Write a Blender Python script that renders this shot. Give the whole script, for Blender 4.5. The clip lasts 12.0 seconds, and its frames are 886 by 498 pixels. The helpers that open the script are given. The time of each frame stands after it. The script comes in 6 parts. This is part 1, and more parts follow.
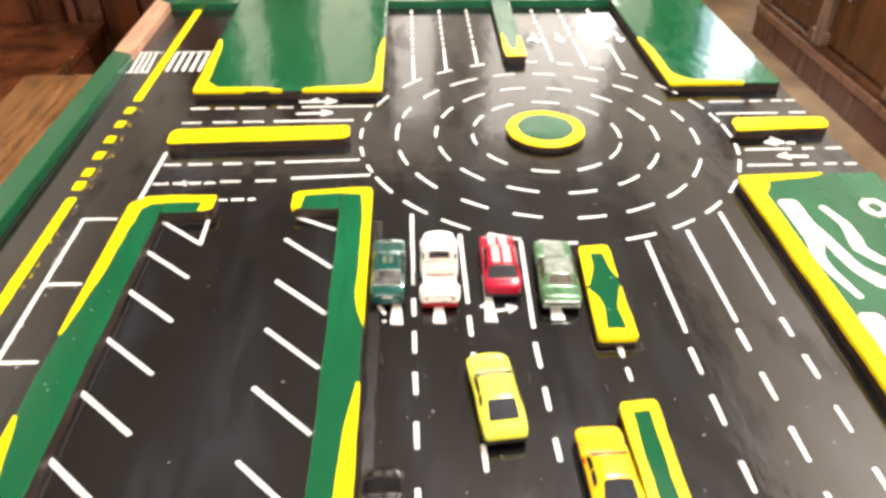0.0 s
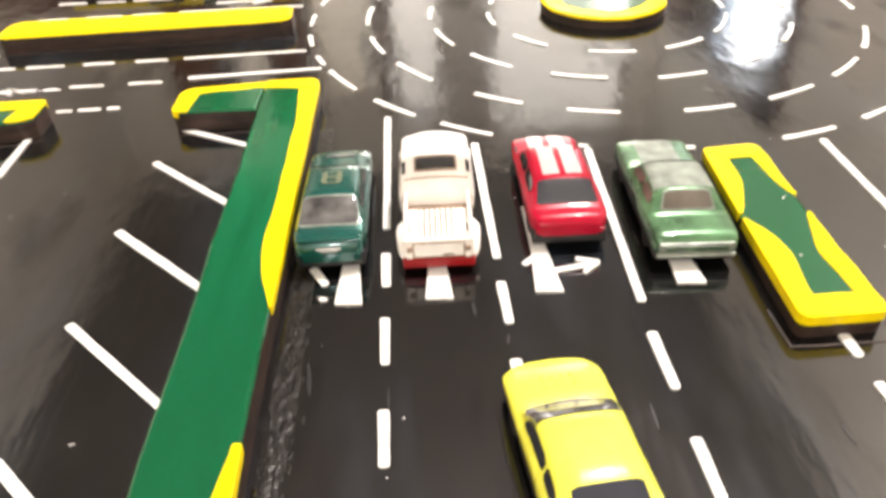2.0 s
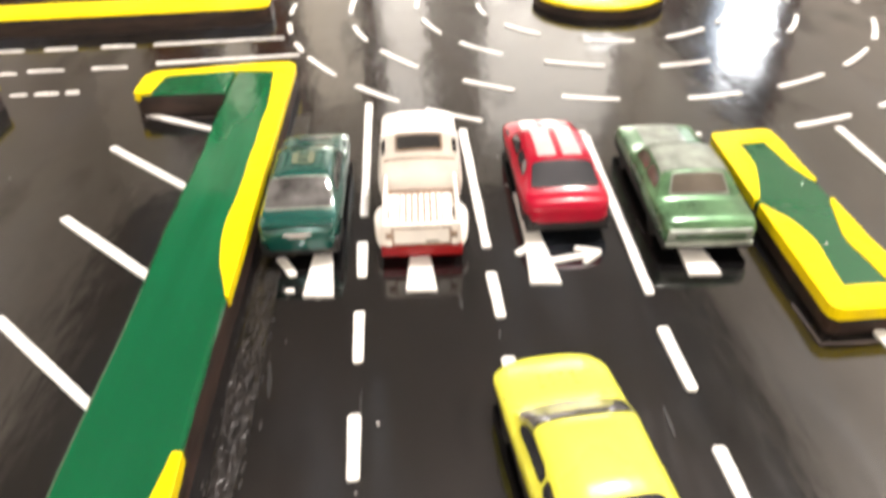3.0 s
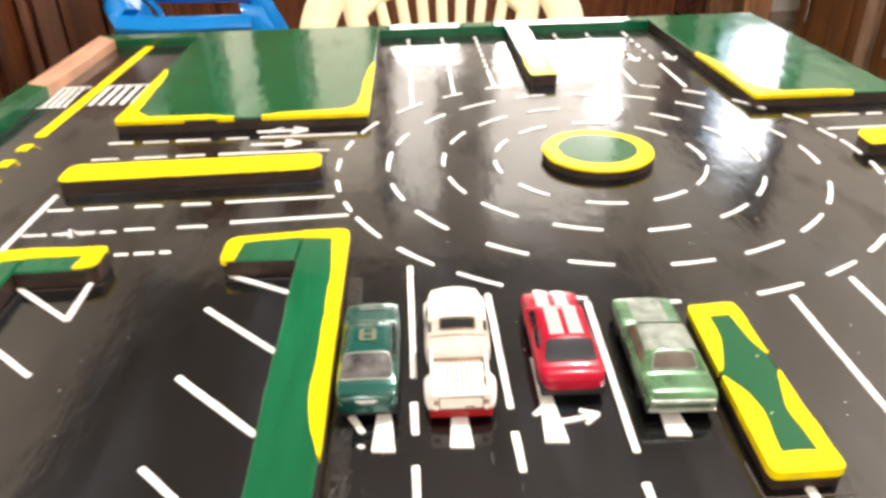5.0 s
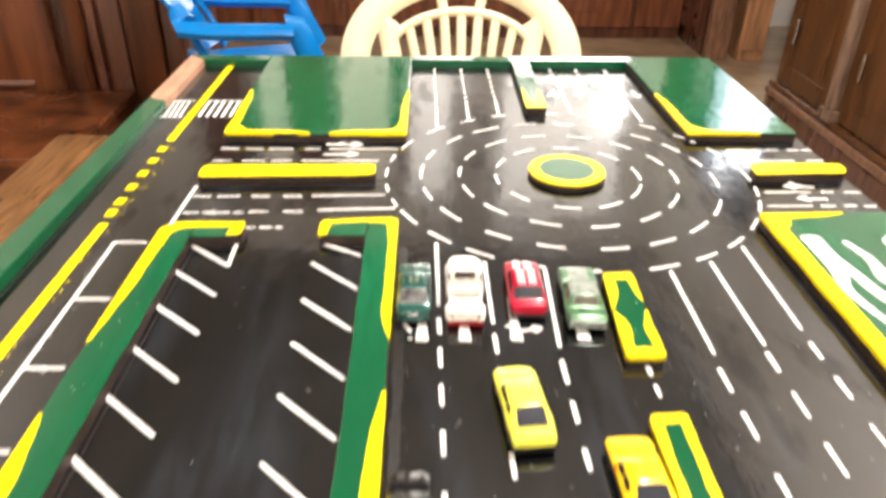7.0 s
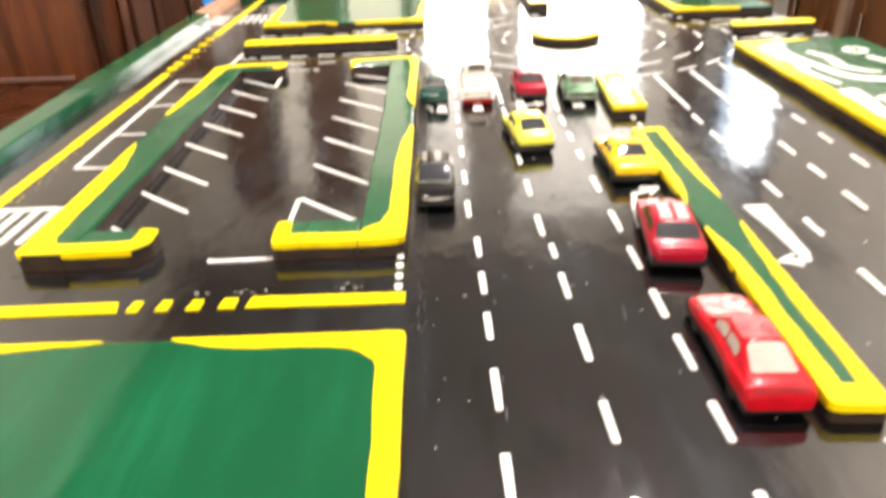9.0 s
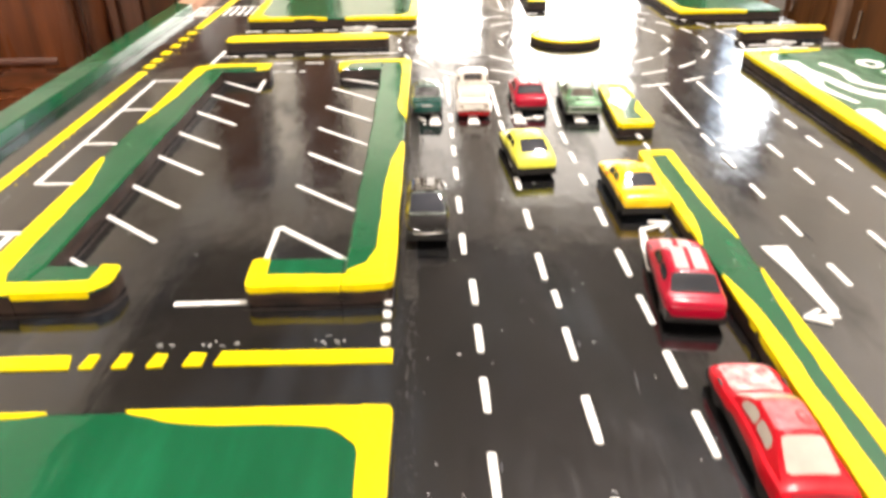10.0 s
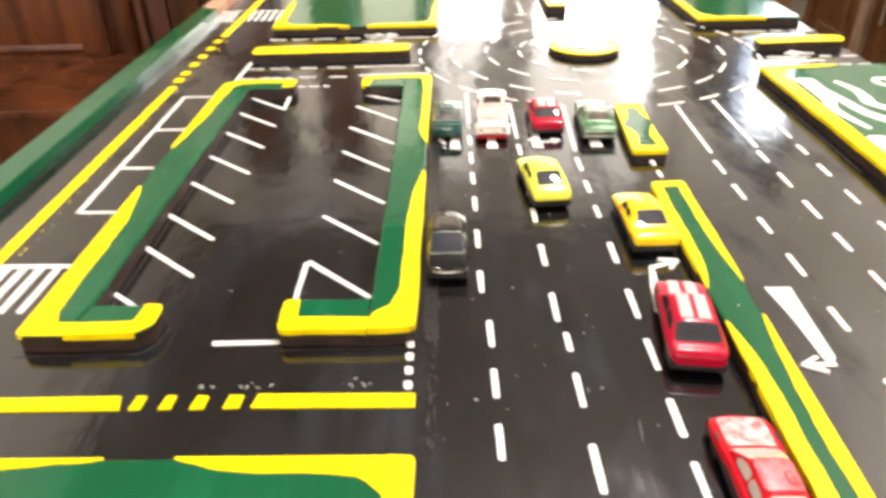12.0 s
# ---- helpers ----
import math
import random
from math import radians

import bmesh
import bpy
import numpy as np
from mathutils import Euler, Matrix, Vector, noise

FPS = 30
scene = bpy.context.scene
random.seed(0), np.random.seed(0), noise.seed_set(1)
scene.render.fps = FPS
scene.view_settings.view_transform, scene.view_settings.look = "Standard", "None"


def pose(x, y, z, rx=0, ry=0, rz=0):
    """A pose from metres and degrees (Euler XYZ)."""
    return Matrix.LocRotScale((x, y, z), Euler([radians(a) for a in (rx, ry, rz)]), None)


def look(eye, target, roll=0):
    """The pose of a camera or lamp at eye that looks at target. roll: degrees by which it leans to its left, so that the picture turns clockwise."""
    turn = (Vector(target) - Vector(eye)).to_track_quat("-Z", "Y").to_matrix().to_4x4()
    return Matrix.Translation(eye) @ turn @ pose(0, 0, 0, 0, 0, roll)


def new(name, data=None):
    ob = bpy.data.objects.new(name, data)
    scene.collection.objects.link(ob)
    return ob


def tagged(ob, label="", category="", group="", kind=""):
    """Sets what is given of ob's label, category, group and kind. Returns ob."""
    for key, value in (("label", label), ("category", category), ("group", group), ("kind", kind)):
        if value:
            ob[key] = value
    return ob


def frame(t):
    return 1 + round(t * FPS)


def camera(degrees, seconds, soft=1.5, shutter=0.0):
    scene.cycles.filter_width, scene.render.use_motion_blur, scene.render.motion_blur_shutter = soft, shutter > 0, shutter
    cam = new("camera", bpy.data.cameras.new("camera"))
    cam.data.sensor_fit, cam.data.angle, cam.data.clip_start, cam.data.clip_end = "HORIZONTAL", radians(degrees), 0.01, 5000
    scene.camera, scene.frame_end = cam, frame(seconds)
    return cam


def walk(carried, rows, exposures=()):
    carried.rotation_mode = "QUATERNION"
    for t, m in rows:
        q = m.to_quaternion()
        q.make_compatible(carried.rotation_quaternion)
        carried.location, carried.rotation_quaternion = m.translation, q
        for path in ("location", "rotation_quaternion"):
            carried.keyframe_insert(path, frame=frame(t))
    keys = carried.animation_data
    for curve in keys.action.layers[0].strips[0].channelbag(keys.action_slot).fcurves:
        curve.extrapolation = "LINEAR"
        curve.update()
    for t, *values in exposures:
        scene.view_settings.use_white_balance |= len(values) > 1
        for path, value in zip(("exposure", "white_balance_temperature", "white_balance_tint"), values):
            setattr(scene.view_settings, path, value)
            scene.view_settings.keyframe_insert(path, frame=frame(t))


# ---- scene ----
# Camera and its walk.
cam = camera(62.7, 12.0, soft=3.3, shutter=0.6)
PATH = [
    (0, (0.0, 0.044, 0.404), (0.081, 1.646, -0.79), 0.4),
    (0.3, (0.008, 0.073, 0.388), (0.069, 1.687, -0.791), -0.2),
    (0.5, (0.013, 0.101, 0.37), (0.037, 1.722, -0.801), -0.9),
    (0.8, (0.011, 0.143, 0.339), (0.080, 1.715, -0.896), 0.1),
    (1, (0.011, 0.169, 0.316), (0.087, 1.754, -0.902), -0.5),
    (1.3, (0.012, 0.220, 0.278), (0.040, 1.783, -0.968), -3.2),
    (1.5, (0.014, 0.248, 0.233), (0.081, 1.822, -0.998), -2.7),
    (1.8, (0.016, 0.264, 0.197), (0.039, 1.889, -0.968), -3.4),
    (2, (0.016, 0.27, 0.181), (0.062, 1.883, -1.001), -2.6),
    (2.3, (0.017, 0.277, 0.163), (0.064, 1.889, -1.019), -2.6),
    (2.5, (0.018, 0.285, 0.149), (0.064, 1.859, -1.084), -2.9),
    (3, (0.018, 0.289, 0.153), (0.098, 1.93, -0.989), -1.6),
    (3.3, (0.018, 0.289, 0.157), (0.120, 2.007, -0.863), -0.9),
    (3.5, (0.016, 0.291, 0.154), (0.138, 2.045, -0.8), -0.4),
    (3.7, (0.016, 0.289, 0.156), (0.135, 2.071, -0.743), -0.3),
    (5.3, (0.002, 0.229, 0.266), (0.052, 1.963, -0.73), -2.1),
    (5.5, (0.001, 0.214, 0.287), (0.031, 1.941, -0.723), -2.3),
    (5.8, (-0.003, 0.179, 0.316), (0.003, 1.865, -0.760), -2.0),
    (6, (-0.002, 0.157, 0.333), (0.022, 1.836, -0.753), -1.2),
    (6.3, (-0.006, 0.118, 0.367), (-0.008, 1.804, -0.708), -1.5),
    (6.5, (-0.007, 0.09, 0.38), (0.016, 1.811, -0.639), -0.7),
    (6.6, (-0.010, 0.078, 0.381), (0.033, 1.814, -0.617), -0.3),
    (7, (-0.014, 0.01, 0.363), (0.04, 1.738, -0.643), 0.8),
    (7.2, (-0.014, -0.025, 0.345), (0.011, 1.7, -0.666), 0.3),
    (8.8, (-0.016, -0.213, 0.23), (-0.003, 1.582, -0.651), -1.8),
    (9, (-0.019, -0.202, 0.209), (-0.02, 1.571, -0.716), -2.2),
    (9.3, (-0.020, -0.185, 0.193), (-0.038, 1.567, -0.770), -2.5),
    (9.5, (-0.017, -0.172, 0.194), (-0.031, 1.575, -0.78), -2.4),
    (9.8, (-0.015, -0.157, 0.208), (-0.009, 1.594, -0.758), -1.8),
    (10, (-0.02, -0.149, 0.22), (0.008, 1.604, -0.744), -0.8),
    (10.3, (-0.022, -0.146, 0.237), (-0.046, 1.598, -0.741), -1.7),
    (10.5, (-0.022, -0.154, 0.233), (-0.05, 1.576, -0.768), -1.2),
    (10.8, (-0.028, -0.152, 0.234), (-0.064, 1.559, -0.800), -1.1),
    (11, (-0.027, -0.154, 0.25), (-0.077, 1.578, -0.748), -1.9),
    (11.3, (-0.028, -0.149, 0.270), (-0.057, 1.603, -0.695), -1.3),
    (11.5, (-0.027, -0.144, 0.278), (-0.052, 1.597, -0.707), -1.3),
    (11.8, (-0.023, -0.152, 0.273), (-0.083, 1.575, -0.733), -1.9),
    (12, (-0.02, -0.152, 0.269), (-0.044, 1.567, -0.752), -1.3),
]
walk(cam, [(t, look(eye, target, roll)) for t, eye, target, roll in PATH],
     [(0.0, 0.08), (1.0, 0.08), (2.5, -0.10), (3.7, -0.10), (5.5, 0.04), (7.0, 0.15), (9.0, 0.12), (10.5, 0.08), (12.0, 0.02)])

# World, lamps and exposure.
FLOOR, CEIL = -0.74, 2.42
world = bpy.data.worlds.new("world")
scene.world = world
world.use_nodes = True
world.node_tree.nodes["Background"].inputs[0].default_value = (0.75, 0.85, 1.0, 1)
world.node_tree.nodes["Background"].inputs[1].default_value = 0.6


def lamp(name, kind, m, watts, colour, size=0.1, size_y=None):
    data = bpy.data.lights.new(name, kind)
    data.energy, data.color = watts, colour
    if kind == "AREA":
        data.shape, data.size, data.size_y = "RECTANGLE", size, size_y or size
    else:
        data.shadow_soft_size = size
    ob = new(name, data)
    ob.matrix_world = m
    return ob


lamp("bulb_light", "POINT", pose(0.50, 1.00, 1.74), 212, (1.0, 0.905, 0.87), 0.06)
# The second lamp is an unseen fill, added to brighten south-facing sides.
lamp("back_fill_light", "POINT", pose(-0.30, -1.60, 1.42), 74, (1.0, 0.92, 0.89), 0.06)
lamp("wall_lamp_light", "POINT", pose(1.25, 4.66, 1.25), 3.2, (0.95, 0.97, 1.0), 0.085)

# ---- materials ----


def mat(name, colour, rough=0.5, metal=0.0, vary=0.12, scale=40.0, bump=0.0, bump_scale=200.0, stretch=(1, 1, 1), emit=0.0,
        coat=0.0, rough_vary=0.0, dark=None, spec=0.5, coat_rough=0.06):
    m = bpy.data.materials.new(name)
    m.use_nodes = True
    nt = m.node_tree
    p = nt.nodes["Principled BSDF"]
    p.inputs["Roughness"].default_value, p.inputs["Metallic"].default_value = rough, metal
    p.inputs["Coat Weight"].default_value, p.inputs["Coat Roughness"].default_value = coat, coat_rough
    p.inputs["Specular IOR Level"].default_value = spec
    tc = nt.nodes.new("ShaderNodeTexCoord")
    mp = nt.nodes.new("ShaderNodeMapping")
    mp.inputs["Scale"].default_value = stretch
    nt.links.new(tc.outputs["Object"], mp.inputs["Vector"])
    n1 = nt.nodes.new("ShaderNodeTexNoise")
    n1.inputs["Scale"].default_value, n1.inputs["Detail"].default_value = scale, 6
    nt.links.new(mp.outputs["Vector"], n1.inputs["Vector"])
    ramp = nt.nodes.new("ShaderNodeValToRGB")
    low = dark or tuple(c * (1 - 2 * vary) for c in colour)
    high = tuple(min(1, c * (1 + vary)) for c in colour)
    ramp.color_ramp.elements[0].color, ramp.color_ramp.elements[1].color = (*low, 1), (*high, 1)
    ramp.color_ramp.elements[0].position, ramp.color_ramp.elements[1].position = 0.3, 0.68
    nt.links.new(n1.outputs["Fac"], ramp.inputs["Fac"])
    nt.links.new(ramp.outputs["Color"], p.inputs["Base Color"])
    if rough_vary:
        n3 = nt.nodes.new("ShaderNodeTexNoise")
        n3.inputs["Scale"].default_value, n3.inputs["Detail"].default_value = scale * 0.35, 5
        nt.links.new(mp.outputs["Vector"], n3.inputs["Vector"])
        mr = nt.nodes.new("ShaderNodeMapRange")
        mr.inputs["From Min"].default_value, mr.inputs["From Max"].default_value = 0.35, 0.7
        mr.inputs["To Min"].default_value, mr.inputs["To Max"].default_value = max(0.02, rough - rough_vary), rough + rough_vary
        nt.links.new(n3.outputs["Fac"], mr.inputs["Value"])
        nt.links.new(mr.outputs["Result"], p.inputs["Roughness"])
    if bump:
        n2 = nt.nodes.new("ShaderNodeTexNoise")
        n2.inputs["Scale"].default_value, n2.inputs["Detail"].default_value = bump_scale, 4
        nt.links.new(mp.outputs["Vector"], n2.inputs["Vector"])
        b = nt.nodes.new("ShaderNodeBump")
        b.inputs["Strength"].default_value, b.inputs["Distance"].default_value = bump, 0.001
        nt.links.new(n2.outputs["Fac"], b.inputs["Height"])
        nt.links.new(b.outputs["Normal"], p.inputs["Normal"])
        nt.links.new(b.outputs["Normal"], p.inputs["Coat Normal"])
    if emit:
        p.inputs["Emission Color"].default_value, p.inputs["Emission Strength"].default_value = (*colour, 1), emit
    return m


def brushed(name, colour, patch_colour, rough_lo, rough_hi, streak=0.35, ior=1.55, spec=0.15, along=(1, 0.10, 1), wavy=0.8, matt=0.35):
    """Gloss enamel laid on with a brush: fine strokes, waves, dull spots and faint patches."""
    m = bpy.data.materials.new(name)
    m.use_nodes = True
    nt = m.node_tree
    p = nt.nodes["Principled BSDF"]
    tc = nt.nodes.new("ShaderNodeTexCoord")

    def noise_of(scale, stretch=(1, 1, 1), detail=5):
        mp = nt.nodes.new("ShaderNodeMapping")
        mp.inputs["Scale"].default_value = stretch
        nt.links.new(tc.outputs["Object"], mp.inputs["Vector"])
        n = nt.nodes.new("ShaderNodeTexNoise")
        n.inputs["Scale"].default_value, n.inputs["Detail"].default_value = scale, detail
        nt.links.new(mp.outputs["Vector"], n.inputs["Vector"])
        return n.outputs["Fac"]

    def spread(sock, lo, hi, a, b):
        r = nt.nodes.new("ShaderNodeMapRange")
        for k, v in (("From Min", lo), ("From Max", hi), ("To Min", a), ("To Max", b)):
            r.inputs[k].default_value = v
        nt.links.new(sock, r.inputs["Value"])
        return r.outputs["Result"]

    mix = nt.nodes.new("ShaderNodeMixRGB")
    mix.inputs[1].default_value, mix.inputs[2].default_value = (*colour, 1), (*patch_colour, 1)
    brush = nt.nodes.new("ShaderNodeMath")
    brush.operation = "MULTIPLY"
    nt.links.new(spread(noise_of(18, (1, 0.25, 1), 9), 0.47, 0.76, 0, 1), brush.inputs[0])
    nt.links.new(spread(noise_of(110, (1, 0.12, 1), 4), 0.40, 0.66, 0.25, 1), brush.inputs[1])
    nt.links.new(brush.outputs[0], mix.inputs[0])
    nt.links.new(mix.outputs[0], p.inputs["Base Color"])
    p.inputs["Roughness"].default_value, p.inputs["Specular IOR Level"].default_value = 0.45, spec
    p.inputs["Coat Weight"].default_value, p.inputs["Coat IOR"].default_value = 1.0, ior
    nt.links.new(spread(noise_of(23, (1, 0.33, 1), 9), 0.33, 0.43, matt, 1.0), p.inputs["Coat Weight"])
    add = nt.nodes.new("ShaderNodeMath")
    nt.links.new(spread(noise_of(34, (1, 0.5, 1), 8), 0.42, 0.70, rough_lo, rough_hi), add.inputs[0])
    nt.links.new(spread(noise_of(420, along, 3), 0.45, 0.75, 0.0, 0.06), add.inputs[1])
    nt.links.new(add.outputs[0], p.inputs["Coat Roughness"])
    last = None
    for scale, stretch, strength, dist in ((9, (1, 1, 1), 0.32 * wavy, 0.004), (45, (1, 0.5, 1), 0.26 * wavy, 0.0018), (150, (1, 0.4, 1), 0.14 * wavy, 0.0007), (300, along, streak, 0.0004)):
        b = nt.nodes.new("ShaderNodeBump")
        b.inputs["Strength"].default_value, b.inputs["Distance"].default_value = strength, dist
        nt.links.new(noise_of(scale, stretch, 3), b.inputs["Height"])
        if last:
            nt.links.new(last, b.inputs["Normal"])
        last = b.outputs["Normal"]
    nt.links.new(last, p.inputs["Normal"])
    nt.links.new(last, p.inputs["Coat Normal"])
    return m


ROAD = brushed("road_paint", (0.0032, 0.0030, 0.0032), (0.0230, 0.0310, 0.0410), 0.075, 0.140, 0.06, 1.76, 0.02, wavy=0.50, matt=0.66)
GREEN = brushed("green_enamel", (0.0015, 0.078, 0.028), (0.007, 0.138, 0.056), 0.05, 0.14, 0.10, 1.50, 0.0, (0.35, 1, 1), 0.50, 0.8)
YELLOW = mat("yellow_enamel", (0.88, 0.70, 0.002), 0.34, vary=0.07, scale=60, bump=0.3, bump_scale=220, spec=0.16)
WHITE = mat("white_marking_paint", (0.82, 0.82, 0.79), 0.42, vary=0.08, scale=120, bump=0.25, bump_scale=420)
EDGE = mat("brown_board_edge", (0.031, 0.0155, 0.0105), 0.5, vary=0.42, scale=60, bump=0.4, bump_scale=200, stretch=(1, 1, 5))
RAW = mat("bare_wood", (0.48, 0.27, 0.17), 0.55, vary=0.15, scale=18, bump=0.2, bump_scale=120, stretch=(8, 1, 1))
TABLE = mat("table_wood", (0.235, 0.115, 0.043), 0.34, vary=0.25, scale=9, bump=0.12, bump_scale=90, stretch=(7, 1, 1), rough_vary=0.1)
WOOD = mat("polished_wood", (0.165, 0.056, 0.024), 0.25, vary=0.22, scale=4, bump=0.10, bump_scale=40, stretch=(6, 6, 0.7), rough_vary=0.06)
WOODE = mat("brown_cupboard_wood", (0.100, 0.041, 0.0135), 0.32, vary=0.25, scale=3, bump=0.10, bump_scale=40, stretch=(6, 6, 0.7), rough_vary=0.08, spec=0.25)
WOODD = mat("dark_polished_wood", (0.100, 0.037, 0.020), 0.25, vary=0.25, scale=4, bump=0.10, bump_scale=40, stretch=(6, 6, 0.7), rough_vary=0.06)
WOODC = mat("cabinet_wood", (0.120, 0.036, 0.012), 0.30, spec=0.25, vary=0.38, scale=2.6, bump=0.14, bump_scale=14, stretch=(5, 5, 0.5), rough_vary=0.08, coat=0.15, coat_rough=0.12)
GLUE = mat("glue_reflection_line", (0.042, 0.028, 0.021), 0.5, vary=0.3, scale=90, bump=0.4, bump_scale=400)
DUST = mat("gritty_dust", (0.030, 0.028, 0.025), 0.7, vary=0.4, scale=400)
GRIT = mat("gritty_paint", (0.010, 0.0085, 0.0075), 0.28, vary=0.5, scale=260, bump=1.0, bump_scale=520, stretch=(1, 0.45, 1), spec=0.5)
SCUFF = mat("scuffed_road_paint", (0.016, 0.0165, 0.017), 0.4, vary=0.3, scale=300)
GRIME = mat("dull_grime", (0.012, 0.0105, 0.0095), 0.6, vary=0.4, scale=200)
FLECK = mat("thin_grey_paint", (0.36, 0.36, 0.35), 0.5, vary=0.3, scale=300)
RAIL = mat("highlight_rail_wood", (0.15, 0.06, 0.04), 0.12, vary=0.15, scale=4, coat=1.0, coat_rough=0.05)
WOODL = mat("worn_wood_trim", (0.20, 0.10, 0.055), 0.4, vary=0.3, scale=12, bump=0.2, bump_scale=80, stretch=(6, 6, 0.8))
POSTWOOD = mat("worn_post_wood", (0.17, 0.105, 0.068), 0.42, vary=0.3, scale=10, bump=0.2, bump_scale=80, stretch=(6, 6, 0.8))
TANWOOD = mat("tan_wood", (0.40, 0.20, 0.095), 0.35, vary=0.25, scale=5, bump=0.1, bump_scale=60, stretch=(6, 6, 0.8))
TILE = mat("floor_tile", (0.35, 0.245, 0.15), 0.17, vary=0.18, scale=5, bump=0.05, bump_scale=60, rough_vary=0.07)
PLASTER = mat("wall_paint", (0.88, 0.84, 0.75), 0.7, vary=0.06, scale=3, bump=0.1, bump_scale=150)
CEILING = mat("ceiling_paint", (0.285, 0.268, 0.25), 0.8, vary=0.05, scale=3)
DULL_BAND = mat("dull_panel_paint", (0.56, 0.52, 0.46), 0.6, vary=0.08, scale=5, bump=0.1, bump_scale=120)
CREAM = mat("cream_plastic", (0.80, 0.70, 0.46), 0.33, vary=0.05, scale=8)
BLUE = mat("blue_plastic", (0.001, 0.185, 0.56), 0.16, spec=0.35, vary=0.06, scale=8)
BLACK = mat("black_rubber", (0.012, 0.012, 0.012), 0.5, vary=0.2, scale=300)
CHROME = mat("dull_chrome", (0.62, 0.62, 0.62), 0.22, 1.0, vary=0.05)
GLASSD = mat("dark_car_glass", (0.012, 0.015, 0.021), 0.02, spec=0.6, vary=0.05)
GLASSB = mat("tinted_car_glass", (0.13, 0.115, 0.095), 0.03, spec=0.3, vary=0.2, scale=90)
GLASSW = mat("cream_car_glass", (0.46, 0.42, 0.37), 0.12, vary=0.08, scale=80)
GLASSG = mat("smoked_car_glass", (0.030, 0.033, 0.042), 0.03, spec=0.3, vary=0.1, scale=80)
PANE = mat("bright_pane", (1.0, 0.95, 0.87), 0.4, vary=0.0, emit=13.0)
PANEB = mat("daylight_pane", (0.72, 0.84, 1.0), 0.4, vary=0.0, emit=2.6)
PANEC = mat("white_pane", (0.93, 0.96, 1.0), 0.4, vary=0.0, emit=10.0)
# Glow for the narrow openings, in place of pale wall mirrored in the paint.
PANED = mat("dim_glow_pane", (1.0, 0.90, 0.74), 0.4, vary=0.0, emit=1.05)
# Added glow above two windows, where the road mirrors a bright upper wall.
PANEU = mat("added_upper_glow", (1.0, 0.94, 0.85), 0.4, vary=0.0, emit=2.05)
BULB = mat("bulb_glass", (1.0, 0.92, 0.8), 0.4, vary=0.0, emit=8.0)


def paint(name, c, rough=0.25, metal=0.0, vary=0.06):
    return mat(name, c, rough, metal, vary=vary, scale=90, coat=0.25, coat_rough=0.08, bump=0.05, bump_scale=420, rough_vary=0.05, spec=0.3)


TEAL = mat("teal_car_paint", (0.005, 0.078, 0.064), 0.22, 0.25, vary=0.06, scale=90, coat=0.8, coat_rough=0.05, bump=0.05, bump_scale=420, spec=0.3)
PALETEAL = paint("pale_teal_edge", (0.13, 0.27, 0.24), 0.35)
IVORY = paint("ivory_car_paint", (0.92, 0.89, 0.84), 0.3)
RED = mat("red_car_paint", (0.36, 0.001, 0.022), 0.28, vary=0.06, scale=90, coat=0.16, coat_rough=0.06, bump=0.05, bump_scale=420, spec=0.2)
SCARLET = mat("scarlet_car_paint", (0.50, 0.002, 0.012), 0.36, vary=0.10, scale=90, coat=0.12, coat_rough=0.08, bump=0.05, bump_scale=420, spec=0.15)
SAGE = paint("sage_green_car_paint", (0.105, 0.225, 0.112), 0.30, 0.35, 0.3)
LIME = paint("lime_yellow_car_paint", (0.80, 0.80, 0.085), 0.3)
AMBER = paint("amber_yellow_car_paint", (0.92, 0.60, 0.006), 0.28)
SMOKE = mat("black_chrome_car_paint", (0.008, 0.0078, 0.008), 0.08, 0.0, vary=0.3, scale=120, spec=0.25, coat=0.5, coat_rough=0.03, bump=0.06, bump_scale=300)
# Tan of the load bed, also painted where shade falls in seams and recesses.
BEDTAN = paint("tan_bed_and_shade_paint", (0.36, 0.265, 0.20), 0.5, 0.0, 0.2)
BASERED = paint("red_base_plastic", (0.30, 0.007, 0.009), 0.35)
STRIPE = paint("white_stripe_paint", (0.80, 0.74, 0.72), 0.3)
TAN = paint("tan_print", (0.13, 0.15, 0.095), 0.4)
PINK = mat("faded_pink_print", (0.84, 0.50, 0.48), 0.35, vary=0.1, scale=170, dark=(0.56, 0.02, 0.03), coat=0.4)
ROSE = mat("faded_red_print", (0.66, 0.13, 0.14), 0.35, vary=0.2, scale=150, dark=(0.52, 0.012, 0.022), coat=0.4)
MAROON = mat("dark_red_print", (0.26, 0.002, 0.010), 0.35, vary=0.1, scale=200)
FADED = mat("worn_stripe_paint", (0.62, 0.42, 0.42), 0.3, vary=0.08, scale=300, coat=0.5)
SILVER = mat("worn_silver_paint", (0.27, 0.31, 0.265), 0.42, 0.35, vary=0.2, scale=160, coat=0.4)
PALESILVER = mat("pale_silver_paint", (0.44, 0.49, 0.44), 0.38, 0.3, vary=0.2, scale=160, coat=0.4)
DARKSAGE = mat("dark_sage_paint", (0.05, 0.10, 0.05), 0.3, vary=0.2, scale=300)
GLASSR = mat("hazy_car_glass", (0.055, 0.052, 0.045), 0.04, vary=0.45, scale=160, coat=1.0, coat_rough=0.03)
GLASSP = mat("pale_car_glass", (0.11, 0.11, 0.108), 0.03, spec=0.6, vary=0.4, scale=120)

# ---- mesh helpers ----


